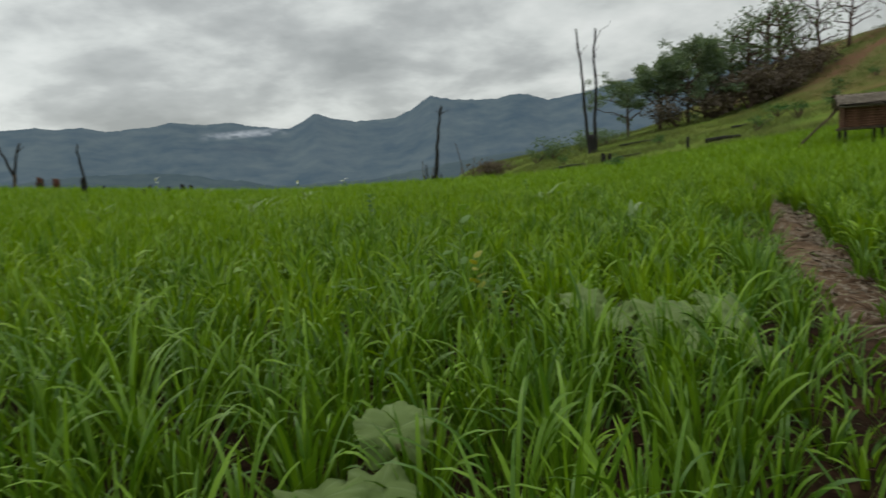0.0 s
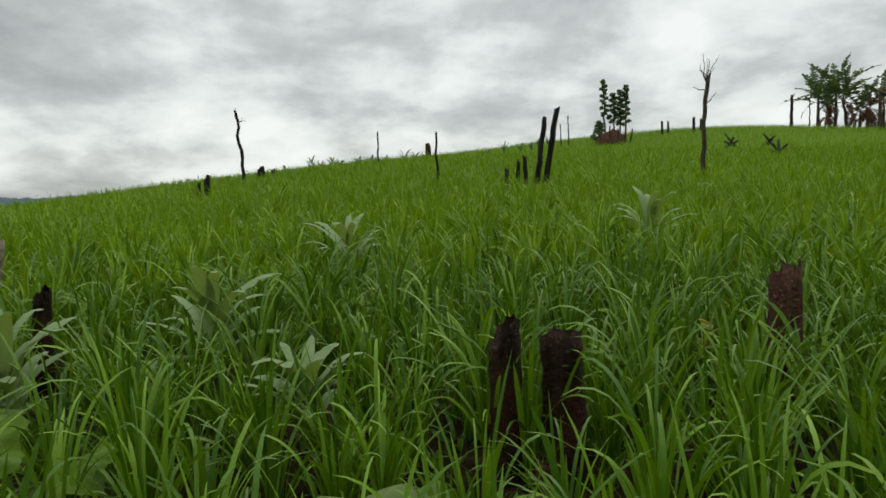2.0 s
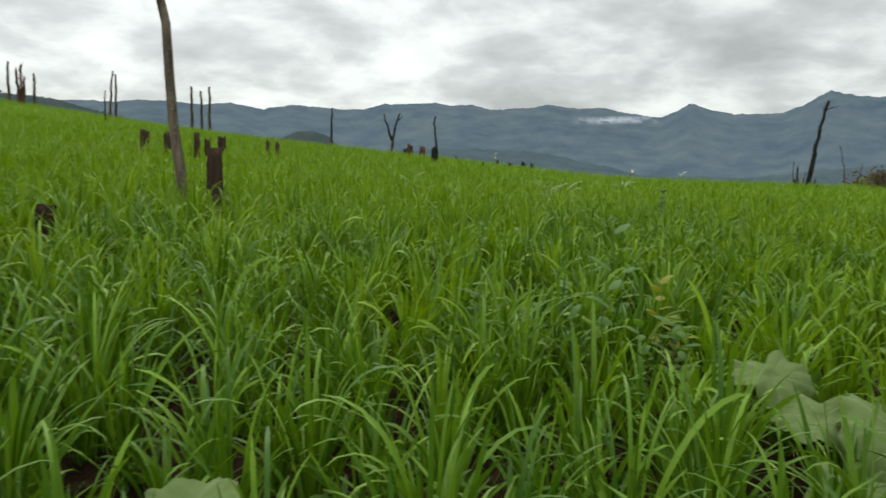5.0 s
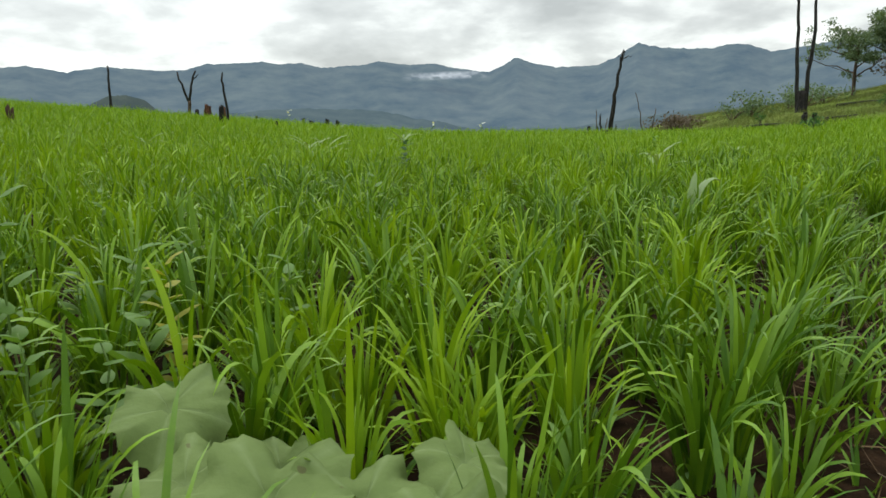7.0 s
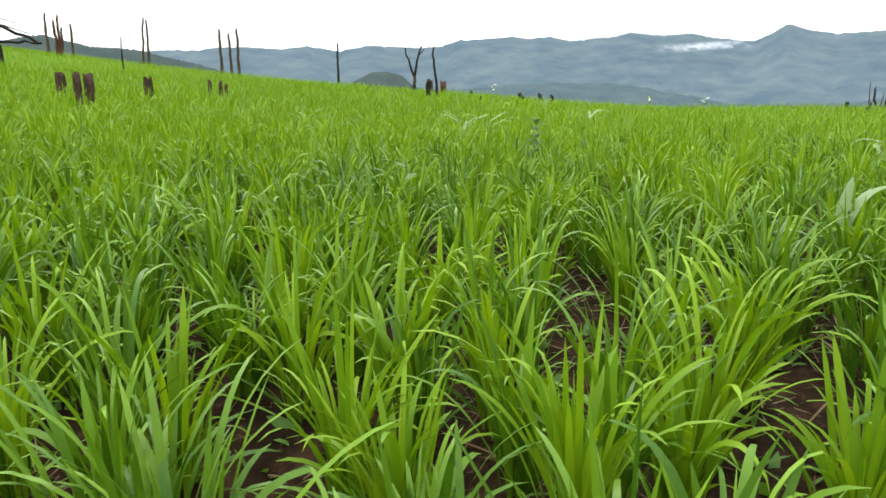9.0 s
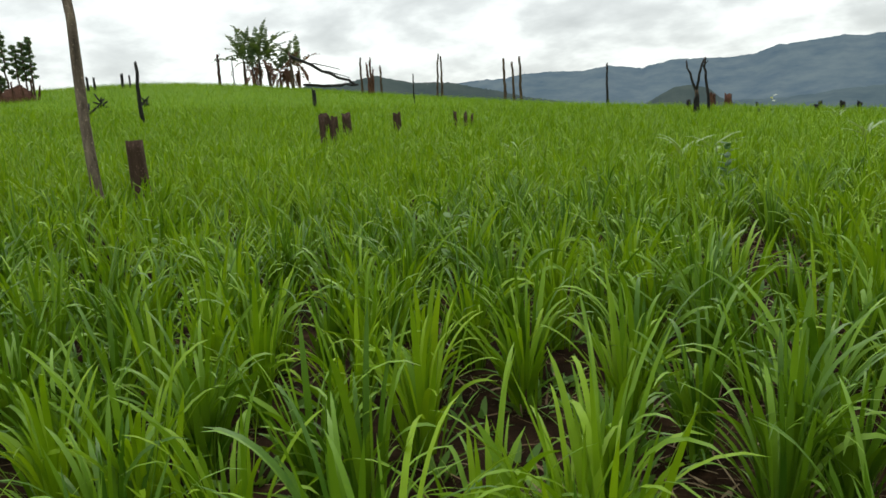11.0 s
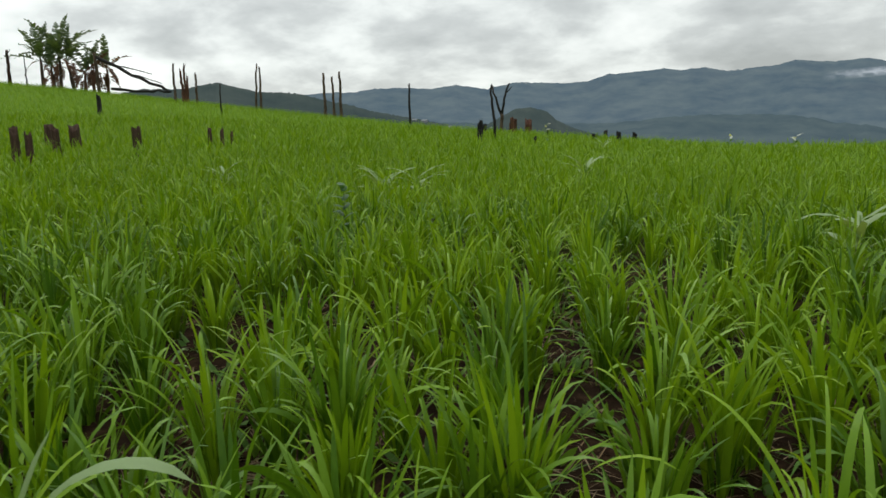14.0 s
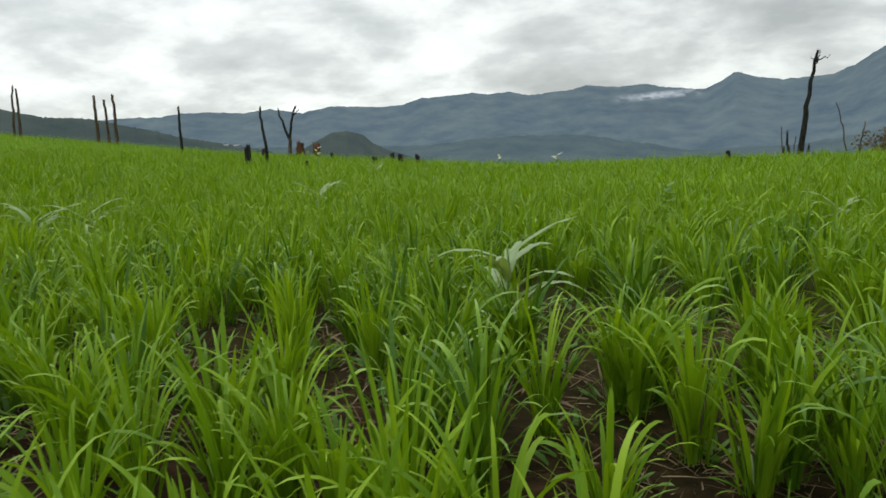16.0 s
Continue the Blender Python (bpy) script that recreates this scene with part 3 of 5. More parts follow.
def stump(x, y, h, r, mat=None, lean=(0, 0), label="charred broken tree stump standing in the rice", seed=0, squash=1.0, jag=0.12, name="burnt_stump", sink=0.1, notch=True, group="burnt stumps"):
    """A burnt stump with a flared foot, ribbed bark and a broken top."""
    mat = mat or M_CHAR
    e = thing(name, x, y, label, "tree stump", group, r * 1.1)
    rr = np.random.default_rng(seed + 11)
    segs, rows = 18, 11
    verts, faces = [], []
    rib = rr.normal(0, 0.12, segs) + 0.07 * np.sin(np.arange(segs) * 2 * np.pi / segs * 3 + rr.uniform(0, 6))
    tops = np.convolve(np.r_[rr.uniform(0, 1, segs), 0, 0], np.ones(3) / 3, "valid") * jag * 2 * h
    if notch:
        k0 = rr.integers(0, segs)
        for k in range(segs // 3):
            tops[(k0 + k) % segs] -= jag * 0.9 * h
    for i in range(rows):
        f = i / (rows - 1)
        flare = 1 + 0.35 * (1 - f) ** 4 - 0.08 * f
        for k in range(segs):
            a = 2 * math.pi * k / segs
            rad = r * flare * (1 + rib[k] + rr.normal(0, 0.055))
            z = -sink + f * (h + sink + tops[k])
            verts.append((math.cos(a) * rad + lean[0] * f * h, math.sin(a) * rad * squash + lean[1] * f * h, z))
    # torn, hollowed top
    for k in range(segs):
        a = 2 * math.pi * k / segs
        verts.append((math.cos(a) * r * 0.55 + lean[0] * h, math.sin(a) * r * 0.55 * squash + lean[1] * h, h + tops[k] * 0.4 - 0.1 * r - rr.uniform(0, 0.5) * r))
    for i in range(rows):
        for k in range(segs):
            k2 = (k + 1) % segs
            faces.append((i * segs + k, i * segs + k2, (i + 1) * segs + k2, (i + 1) * segs + k))
    verts.append((lean[0] * h, lean[1] * h, h - 0.5 * r))
    c = len(verts) - 1
    for k in range(segs):
        faces.append((rows * segs + k, rows * segs + (k + 1) % segs, c))
    mesh_object("trunk", verts, faces, mat, True, e)
    return e


def pole(x, y, h, r, mat=None, tilt=(0, 0), bend=0.0, label="thin dead tree trunk, bare and burnt", seed=0, twigs=0, r_top=None, wiggle=0.008, name="dead_tree", jag=0.15, group="dead tree trunks"):
    """A dead trunk left standing; tilt is how far the top leans, in metres."""
    mat = mat or M_BLACK
    e = thing(name, x, y, label, "dead tree", group, r)
    top = Vector((tilt[0], tilt[1], h))
    limb(e, "trunk", (0, 0, -0.3), top, r * 1.15, r_top or r * 0.7, mat, 10, 12, bend, wiggle, 0.08, jag, seed)
    rr = np.random.default_rng(seed + 5)
    for k in range(twigs):
        f = rr.uniform(0.72, 0.98)
        a = rr.uniform(0, 2 * np.pi)
        base = Vector((0, 0, -0.3)).lerp(top, f)
        limb(e, "twig", base, base + Vector((math.cos(a), math.sin(a), rr.uniform(0.3, 1.2))) * h * rr.uniform(0.06, 0.14), r * 0.28, r * 0.08, mat, 5, 6, 0.1, 0.06, 0.05, 0, seed + k)
    return e

# ---- broad-leaved plants ----


def strap_leaf(parent, name, base, az, length, width, th0, th1, mat, segs=8, fold=0.25, seed=0, ruffle=0.06, power=1.6):
    """A long arching leaf with a keeled midrib, as maize and bananas have."""
    r = np.random.default_rng(seed)
    p = Vector(base)
    verts, faces = [], []
    side = Vector((-math.sin(az), math.cos(az), 0))
    for k in range(segs + 1):
        s = k / segs
        th = radians(th0 + (th1 - th0) * s ** power)
        d = Vector((math.sin(th) * math.cos(az), math.sin(th) * math.sin(az), math.cos(th)))
        up = side.cross(d)
        w = width * 0.5 * (0.35 + 0.65 * min(1, s * 4)) * math.sqrt(max(0, 1 - s ** 2.6)) + 0.001
        for q in (-1, 0, 1):
            verts.append(p + side * w * q - up * (abs(q) * fold * w * -1) + up * (q != 0) * r.normal(0, ruffle) * w)
        p = p + d * length / segs
    for k in range(segs):
        for q in (0, 1):
            a = k * 3 + q
            faces.append((a, a + 1, a + 4, a + 3))
    return mesh_object(name, verts, faces, mat, True, parent)


def corn(x, y, h, leaves=9, mat=None, label="young maize plant with broad grey-green leaves in the rice", seed=0, wide=0.055, spread=1.0, group="maize plants", droop=1.0, open_=(18, 40), power=1.9):
    mat = mat or M_CORN
    e = thing("maize_plant", x, y, label, "maize plant", group, 0.3 if wide < 0.12 else 0.34)
    r = np.random.default_rng(seed + 100)
    limb(e, "stalk", (0, 0, -0.05), (r.normal(0, 0.03), r.normal(0, 0.03), h * 0.62), 0.016 + 0.006 * h, 0.008, M_STEM, 7, 5, seed=seed)
    for k in range(leaves):
        f = k / max(1, leaves - 1)
        az = k * 2.9 + r.normal(0, 0.35)
        L = h * r.uniform(0.6, 0.85) * spread * (1 - 0.3 * abs(f - 0.45))
        th1 = droop * (r.uniform(105, 150) - 25 * f)
        strap_leaf(e, "leaf", (0, 0, h * (0.10 + 0.46 * f)), az, L, wide * r.uniform(0.8, 1.25), r.uniform(*open_), th1, mat, 11, 0.35, seed * 31 + k, 0.16, power)
    return e


def round_leaf(parent, centre, size, tilt, az, mat, seed=0, lobes=5):
    """A large lobed, wavy gourd leaf."""
    r = np.random.default_rng(seed)
    rings, segs = 7, 60
    m = Matrix.Translation(centre) @ Matrix.Rotation(az, 4, "Z") @ Matrix.Rotation(radians(tilt), 4, "Y")
    ph = r.uniform(0, 6, 4)
    verts, faces = [m @ Vector((0, 0, -0.06 * size))], []
    for i in range(1, rings + 1):
        f = i / rings
        for k in range(segs):
            a = 2 * math.pi * k / segs
            notch = 1 - 0.42 * math.exp(-((a - math.pi) / 0.28) ** 2)
            edge = notch * (1 + 0.06 * math.cos(lobes * a) + 0.05 * math.sin(2 * a + ph[3]) + 0.045 * math.sin(11 * a + ph[0]) + 0.03 * math.sin(23 * a + ph[1]))
            rad = size * 0.5 * f * (1 + (edge - 1) * f)
            z = size * (0.085 * f * f * math.sin(2 * a + ph[1]) + 0.065 * f ** 3 * math.sin(5 * a + ph[2]) + 0.042 * f ** 4 * math.sin(9 * a + ph[3]) + 0.02 * f ** 5 * math.sin(17 * a + ph[0]) + 0.08 * f - 0.13 * f ** 3)
            verts.append(m @ Vector((math.cos(a) * rad, math.sin(a) * rad, z)))
    for k in range(segs):
        faces.append((0, 1 + k, 1 + (k + 1) % segs))
    for i in range(rings - 1):
        for k in range(segs):
            a, b = 1 + i * segs + k, 1 + i * segs + (k + 1) % segs
            faces.append((a, a + segs, b + segs, b))
    ob = mesh_object("leaf", verts, faces, mat, True, parent)
    vein = [1.0]
    for i in range(1, rings + 1):
        for k in range(segs):
            a = 2 * math.pi * k / segs
            main = max(0, math.cos(lobes * a)) ** 60
            side_ = max(0, math.cos(lobes * a + 2.2 * math.sin(i * 2.1))) ** 30 * 0.5
            vein.append(min(1.0, main * (1.1 - 0.5 * i / rings) + side_ * (i > 2)))
    col = ob.data.color_attributes.new("vein", "FLOAT_COLOR", "POINT")
    col.data.foreach_set("color", np.repeat(np.array(vein, np.float32), 4))
    return ob


def gourd(x, y, leaves, label, seed=0, mat=None):
    """A gourd vine: each leaf is (dx, dy, height, width, tilt, bearing)."""
    e = thing("pumpkin_vine", x, y, label, "pumpkin plant", "pumpkin vines", 0.12)
    for k, (dx, dy, z, w, tilt, az) in enumerate(leaves):
        round_leaf(e, (dx, dy, z), w * 1.09, tilt, radians(az), mat or M_PUMPKIN, seed + k)
        limb(e, "leaf_stalk", (dx * 0.3, dy * 0.3, -0.02), (dx, dy, z - 0.02), 0.006, 0.005, M_STEM, 6, 6, 0.12, 0.01, 0.03, 0, seed + k)
        CLEARINGS.append((x + dx, y + dy, w * 0.45))
    return e


def weed(x, y, h, n, size, mat=None, label="leafy green weed among the rice", seed=0, flower=False):
    """An upright weed with small pointed leaves up its stem."""
    e = thing("flowering_weed" if flower else "weed", x, y, label, "weed", "tall weeds", 0.05)
    r = np.random.default_rng(seed + 300)
    top = (r.normal(0, 0.05) * h, r.normal(0, 0.05) * h, h)
    limb(e, "stem", (0, 0, -0.03), top, 0.006, 0.003, M_STEM, 5, 6, 0.04, 0.02, seed=seed)
    for k in range(n):
        f = 0.3 + 0.7 * (k + 0.5) / n
        az = k * 2.4 + r.normal(0, 0.5)
        strap_leaf(e, "leaf", (top[0] * f, top[1] * f, h * f), az, size * r.uniform(0.7, 1.3), size * r.uniform(0.4, 0.65), r.uniform(40, 75), r.uniform(90, 130), (M_FLOWER if flower and f > 0.8 else mat or M_WEED), 5, 0.2, seed * 17 + k)
    return e


gourd(0.8, 2.5, [(-0.38, 0.33, 0.45, 0.32, 24, 285), (-0.22, 0.08, 0.37, 0.32, 20, 250), (0.03, 0.0, 0.38, 0.40, 24, 275), (0.25, 0.04, 0.36, 0.34, 20, 300),
                  (0.43, -0.08, 0.35, 0.32, 26, 265), (0.16, -0.3, 0.24, 0.32, 22, 240), (-0.15, -0.28, 0.24, 0.3, 22, 290), (0.48, 0.2, 0.40, 0.26, 14, 320), (0.42, -0.35, 0.2, 0.3, 24, 270), (-0.02, 0.22, 0.34, 0.26, 16, 260)],
      "pumpkin vine with large dusty green lobed leaves", 400)
gourd(-3.52, -2.22, [(-0.02, 0.04, 0.3, 0.40, 3, 10), (0.1, -0.33, 0.25, 0.27, 7, -20), (0.33, 0.26, 0.22, 0.3, 4, 30), (0.15, -0.62, 0.2, 0.2, 10, 330), (0.22, -0.12, 0.2, 0.24, 10, 30), (0.4, 0.45, 0.26, 0.2, 12, 10)],
      "pumpkin vine with pale green leaves close to the ground", 430)
gourd(-3.95, -3.6, [(0.0, -0.05, 0.36, 0.40, -35, 150), (0.1, 0.4, 0.34, 0.26, -25, 120), (0.35, -0.3, 0.22, 0.3, -20, 200)], "pumpkin leaves standing up beside a stump", 450, M_GOURD)
CLEARINGS += [(-1.15, 0.25, 0.3), (-1.2, -0.05, 0.22), (-0.02, 3.55, 0.2), (0.0, 3.1, 0.24), (1.9, 11.7, 0.22), (4.9, 11.7, 0.3), (1.8, 10.7, 0.2), (2.75, 8.1, 0.2), (1.1, 9.6, 0.26), (1.5, 9.45, 0.24), (2.75, 10.9, 0.22), (3.3, 10.2, 0.26), (1.5, 10.3, 0.2), (1.75, 7.45, 0.17), (2.0, 8.35, 0.17), (2.1, 7.2, 0.15)]
gourd(-1.15, 0.66, [(0.08, 0.16, 0.42, 0.26, -35, 90), (-0.2, -0.1, 0.32, 0.28, 12, 200), (0.0, -0.12, 0.34, 0.22, 20, 280), (0.3, -0.35, 0.26, 0.22, 12, 300)], "small pumpkin vine half hidden under rice", 460)
for x_, y_, h_, n_, w_, s_ in ((-4.95, -4.05, 0.72, 11, 0.075, 1), (-5.6, -3.2, 0.82, 10, 0.08, 2), (-4.7, -2.55, 0.58, 8, 0.07, 3), (-8.2, -2.62, 0.85, 9, 0.07, 4),
                              (-8.8, 0.54, 0.85, 10, 0.075, 5), (-6.5, -5.45, 0.7, 9, 0.07, 6), (-7.0, -5.9, 0.8, 9, 0.07, 7), (-3.0, 15.5, 0.95, 11, 0.07, 8),
                              (-1.8, 20.4, 1.05, 10, 0.08, 9), (3.9, 14.2, 1.0, 13, 0.085, 10), (-6.2, 14.8, 0.75, 8, 0.07, 11), (6.6, 18.8, 0.8, 8, 0.07, 12),
                              (-2.75, 16.1, 0.95, 10, 0.08, 13), (-6.45, 31.3, 0.85, 8, 0.09, 14), (-8.7, -7.6, 0.8, 9, 0.08, 15), (-9.2, -6.9, 0.75, 8, 0.08, 16), (-5.8, -4.6, 0.55, 7, 0.06, 17),
                              (-3.5, -4.9, 0.6, 8, 0.07, 18)):
    corn(x_, y_, h_ * (1.1 if s_ < 8 or s_ > 14 else 1.0), (15 if s_ < 8 or s_ > 14 else 11) + n_ % 3, None, "young maize plant with broad grey-green leaves in the rice", s_, w_ * (1.1 if s_ < 8 or s_ > 14 else 0.75), 0.85 if s_ < 8 or s_ > 14 else 0.95, open_=(14, 58) if s_ < 8 or s_ > 14 else (38, 62), power=2.1 if s_ < 8 or s_ > 14 else 1.5)
corn(-5.95, -6.88, 1.6, 18, M_DARKCORN, "tall dark green maize plant with upright leaves", 30, 0.1, 0.75, "maize plants", 0.5, (4, 18))
corn(-5.55, -7.0, 1.5, 14, M_DARKCORN, "tall dark green maize plant with upright leaves", 31, 0.09, 0.7, "maize plants", 0.28, (4, 18))
arch = thing("maize_plant", 2.95, 7.62, "maize plant with one long arching leaf", "maize plant", "maize plants", 0.1)
limb(arch, "stalk", (0, 0, -0.05), (0.02, 0.02, 0.34), 0.018, 0.012, M_STEM, 7, 5, seed=36)
for az_, z_, L_, w_, t0_, t1_ in ((40, 0.32, 0.72, 0.085, 14, 150), (62, 0.3, 0.5, 0.085, 6, 40), (200, 0.2, 0.5, 0.06, 24, 130), (300, 0.14, 0.45, 0.06, 30, 120)):
    strap_leaf(arch, "leaf", (0.02, 0.02, z_), radians(az_), L_, w_, t0_, t1_, M_CORN, 12, 0.3, 37 + az_, 0.04, 1.8)
crest = [(-56, -9.2, 1.5), (-54, -7.4, 1.3), (-58.6, -5.8, 1.1), (-62, -4.8, 1.1), (-60.6, -2.0, 1.5), (-61.2, -1.2, 1.3), (-61.4, -0.4, 0.9), (-64, 5.4, 0.8),
         (-65.5, 7.0, 1.3), (-66, 8.6, 1.0), (-67, 10.5, 1.2), (-67.5, 11.6, 1.5), (-66, 9.6, 0.9), (-52, -10.5, 0.9), (-57.5, -7.2, 1.0), (-60, -3.6, 1.0), (-62.5, 1.2, 0.8), (-63.2, 3.2, 0.9), (-59.2, -4.9, 1.2), (-55, -8.4, 0.9)]
for n_, (x_, y_, h_) in enumerate(crest):
    corn(x_, y_, h_ * 0.85 + 0.1, 12, M_TREE, "maize plant on the crest of the field", 60 + n_, 0.13, 1.0, "maize on the crest", 0.8)
weed(-0.34, 3.25, 1.12, 8, 0.13, label="tall thin weed with paired pale leaves", seed=1)
weed(0.07, 2.9, 0.28, 12, 0.12, label="bushy weed with pointed leaves on bare soil", seed=2)
weed(-0.54, 3.37, 0.8, 9, 0.12, label="leafy green weed among the rice", seed=3)
weed(-5.05, -0.45, 0.42, 14, 0.11, M_YELLOW, "yellow-green leafy weed beside burnt stumps", 4)
weed(-0.45, 12.12, 0.9, 20, 0.13, M_DARKCORN, "dark leafy weed standing above the rice", 5)
weed(4.7, 18.6, 0.8, 14, 0.15, M_WEED, "leafy green weed standing above the rice", 6)
weed(-0.3, 33, 0.95, 9, 0.2, None, "white-tipped weed standing above the rice", 7, True)
weed(-2.6, 33.5, 0.9, 8, 0.18, None, "white-tipped weed standing above the rice", 8, True)
weed(-8.4, 30.7, 1.1, 9, 0.2, None, "white-tipped weed standing above the rice", 9, True)
weed(0.03, 7.6, 0.85, 6, 0.12, None, "tall thin weed with paired pale leaves", 12)
weed(-0.08, 3.82, 0.66, 9, 0.13, M_YELLOW, "yellow-green heart-leaved vine climbing over rice", 21)
weed(-0.35, 3.95, 0.68, 9, 0.13, M_WEED, "leafy green weed among the rice", 22)
weed(0.38, 3.98, 0.66, 8, 0.12, None, "leafy green weed among the rice", 13)
patch_rng = np.random.default_rng(77)
for k in range(14):
    weed(float(patch_rng.uniform(-1.3, 0.35)), float(patch_rng.uniform(2.75, 4.4)), float(patch_rng.uniform(0.34, 0.6)), 11, float(patch_rng.uniform(0.09, 0.14)), M_WEED if k % 5 else M_YELLOW, "bushy broad-leaved weed crowding the rice" if k % 5 else "yellow-green broad-leaved weed crowding the rice", 40 + k)
weed(-1.9, 6.3, 0.7, 8, 0.1, None, "leafy green weed among the rice", 14)

# ---- burnt stumps and dead trees in the field ----
BURNT = "charred broken tree stump standing in the rice"
stump(-3.83, -4.15, 0.68, 0.145, seed=3, label="thick charred stump with a split, notched top among rice", jag=0.09)
stump(-4.3, -1.68, 0.62, 0.066, seed=4, lean=(0.10, 0.02), label="tall narrow burnt stump, one of a close pair", jag=0.10)
stump(-4.27, -1.43, 0.6, 0.076, seed=5, label="burnt stump with a flat torn top, one of a close pair", jag=0.04)
CLEARINGS += [(-4.05, -1.6, 0.2), (-3.8, -1.65, 0.12), (-5.45, 4.1, 0.3), (-5.6, 4.35, 0.2)]
stump(-4.2, -1.5, 0.12, 0.07, M_RED, seed=14, label="low reddish rotten root stump between burnt stumps", jag=0.2)
stump(-4.75, -0.21, 0.72, 0.075, M_RED, seed=6, label="reddish burnt stump with a slanted spike top", jag=0.07)
stump(-5.76, 4.57, 0.42, 0.085, seed=7, label="small charred stump half sunk in rice")
stump(-5.7, -4.25, 0.58, 0.055, seed=12, lean=(0.1, 0.1), label="small charred stump half sunk in rice")
stump(-7.7, -5.75, 0.72, 0.07, M_PALE, seed=13, lean=(-0.2, 0.1), label="pale sawn stub leaning in the rice", jag=0.03, name="sawn_stub")
stump(-6.05, 7.48, 1.02, 0.105, M_RUST, seed=8, label="weathered brown stump with a rounded top", jag=0.02, notch=False)
tall = thing("dead_tree", -6.08, 6.96, "tall slender dead tree trunk with a gently bent stem", "dead tree", "dead tree trunks", 0.07)
lean_ = ((-0.3, 0.02), (0.3, -0.01), (0.7, 0.01), (1.3, 0.03), (2.0, 0.0), (2.6, -0.03), (3.05, 0.02), (3.5, 0.07), (4.2, 0.06), (4.9, 0.02), (5.6, 0.06))
mesh_object("trunk", *tube([(-0.15 * z_ - o_, 0.03 * z_ - 0.3 * o_, z_) for z_, o_ in lean_], [0.075 - 0.0032 * k for k in range(11)], 12, 0.05, 0.1, True, 9), M_GREYWOOD, True, tall)
for n_, (x_, y_, h_, r_) in enumerate(((-10.9, 13.2, 0.9, 0.075), (-10.78, 13.42, 0.82, 0.07), (-14.5, 15.5, 0.75, 0.12), (-13.42, 15.12, 0.75, 0.1), (-13.8, 15.75, 0.76, 0.12), (-13.05, 17.0, 0.76, 0.11),
                                       (-12.85, 19.1, 0.75, 0.06), (-12.7, 19.4, 0.7, 0.06), (-13.0, 19.95, 0.62, 0.05), (-8.8, 38.1, 0.9, 0.1), (-8.6, 39.5, 0.9, 0.1), (-11.5, 42.6, 0.9, 0.11),
                                       (5.04, 39.1, 0.85, 0.09), (5.6, 36.0, 0.7, 0.09), (-15.5, 37.0, 0.85, 0.1), (-13.1, 39.2, 0.8, 0.07), (-9.1, 31.0, 0.75, 0.06), (-9.1, 36.2, 0.8, 0.1),
                                       (19.3, 48.1, 1.0, 0.13), (19.95, 48.3, 0.9, 0.14), (22.5, 41.5, 1.3, 0.1), (17.6, 43.8, 1.0, 0.15), (-19.8, -7.35, 0.85, 0.06), (-19.5, -7.05, 1.0, 0.08),
                                       (-29.4, -7.7, 0.95, 0.14), (-30.9, -7.5, 0.8, 0.09), (-26.4, 6.7, 0.6, 0.08), (-34.6, 27, 1.25, 0.12), (-30.4, 14.0, 0.65, 0.08))):
    stump(x_, y_, h_ - (0.22 if n_ > 8 else 0), r_, M_BLACK if n_ > 8 else M_RUST, seed=120 + n_, label=BURNT, jag=0.1)
stump(-38.9, -0.8, 0.95, 0.14, M_RED, seed=160, label="reddish burnt stump near the crest of the field")
stump(-11.4, 30.6, 0.95, 0.11, M_BLACK, seed=161, label="black burnt stump beside a crooked dead trunk")
for n_, (dx, dy, h_, tx, ty) in enumerate(((0, 0, 1.98, 0.1, 0.36), (0.0, -0.16, 1.75, 0.08, 0.24), (0.02, -0.32, 0.95, 0.0, -0.04), (0.0, -0.56, 0.85, 0.02, 0.06), (0.0, -0.78, 0.7, 0.0, 0.02))):
    pole(-16.95 + dx, 0.96 + dy, h_, 0.062 if n_ < 2 else 0.05, M_BLACK, (tx, ty), 0.02 if n_ < 2 else 0.0, "leaning charred tree trunk in a tight group", 40 + n_, r_top=0.055 if n_ < 2 else 0.042, wiggle=0.005, jag=0.1)
post = pole(-17.65, 4.9, 2.6, 0.06, M_BROWN, (0.05, 0.1), 0.0, "dead brown tree trunk with a tuft of bare twigs", 32, 3)
for k in range(9):
    limb(post, "twig", (0.05, 0.1, 2.5), (0.05 + 0.18 * math.sin(k * 2.4), 0.1 + 0.05 * k - 0.16, 2.95 + 0.18 * math.sin(k * 1.7)), 0.012, 0.004, M_BROWN, 5, 5, 0.1, 0.04, seed=900 + k)
pole(-22.1, 12.75, 2.35, 0.07, M_BLACK, (-0.05, 0), 0.0, "short upright burnt tree trunk", 33)
pole(-20.4, -1.14, 1.55, 0.04, M_BLACK, (0, -0.05), label="thin upright burnt post", seed=50)
pole(-34.9, -3.3, 1.75, 0.04, M_BLACK, (0, 0), label="thin upright burnt post", seed=54)
pole(-27.3, -7.86, 2.85, 0.062, M_BLACK, (0, -0.2), 0.02, "dead burnt snag with a short side twig", 51, 3)
pole(-7.42, -6.3, 1.5, 0.05, M_PALE, (0.17, -0.25), 0.0, "pale leaning bare tree stem with a broken crown", 55, 1, r_top=0.045, wiggle=0.003)
pole(-19.88, 36.27, 2.45, 0.065, M_BLACK, (0.05, 0), 0.0, "straight black burnt trunk on the brow of the field", 60)
pole(-11.85, 32.4, 2.45, 0.06, M_BLACK, (-0.2, 0), 0.02, "crooked black burnt trunk on the brow of the field", 61)
fork = thing("dead_tree", -20.15, 45.75, "forked dead tree with two bare limbs", "dead tree", "dead tree trunks", 0.2)
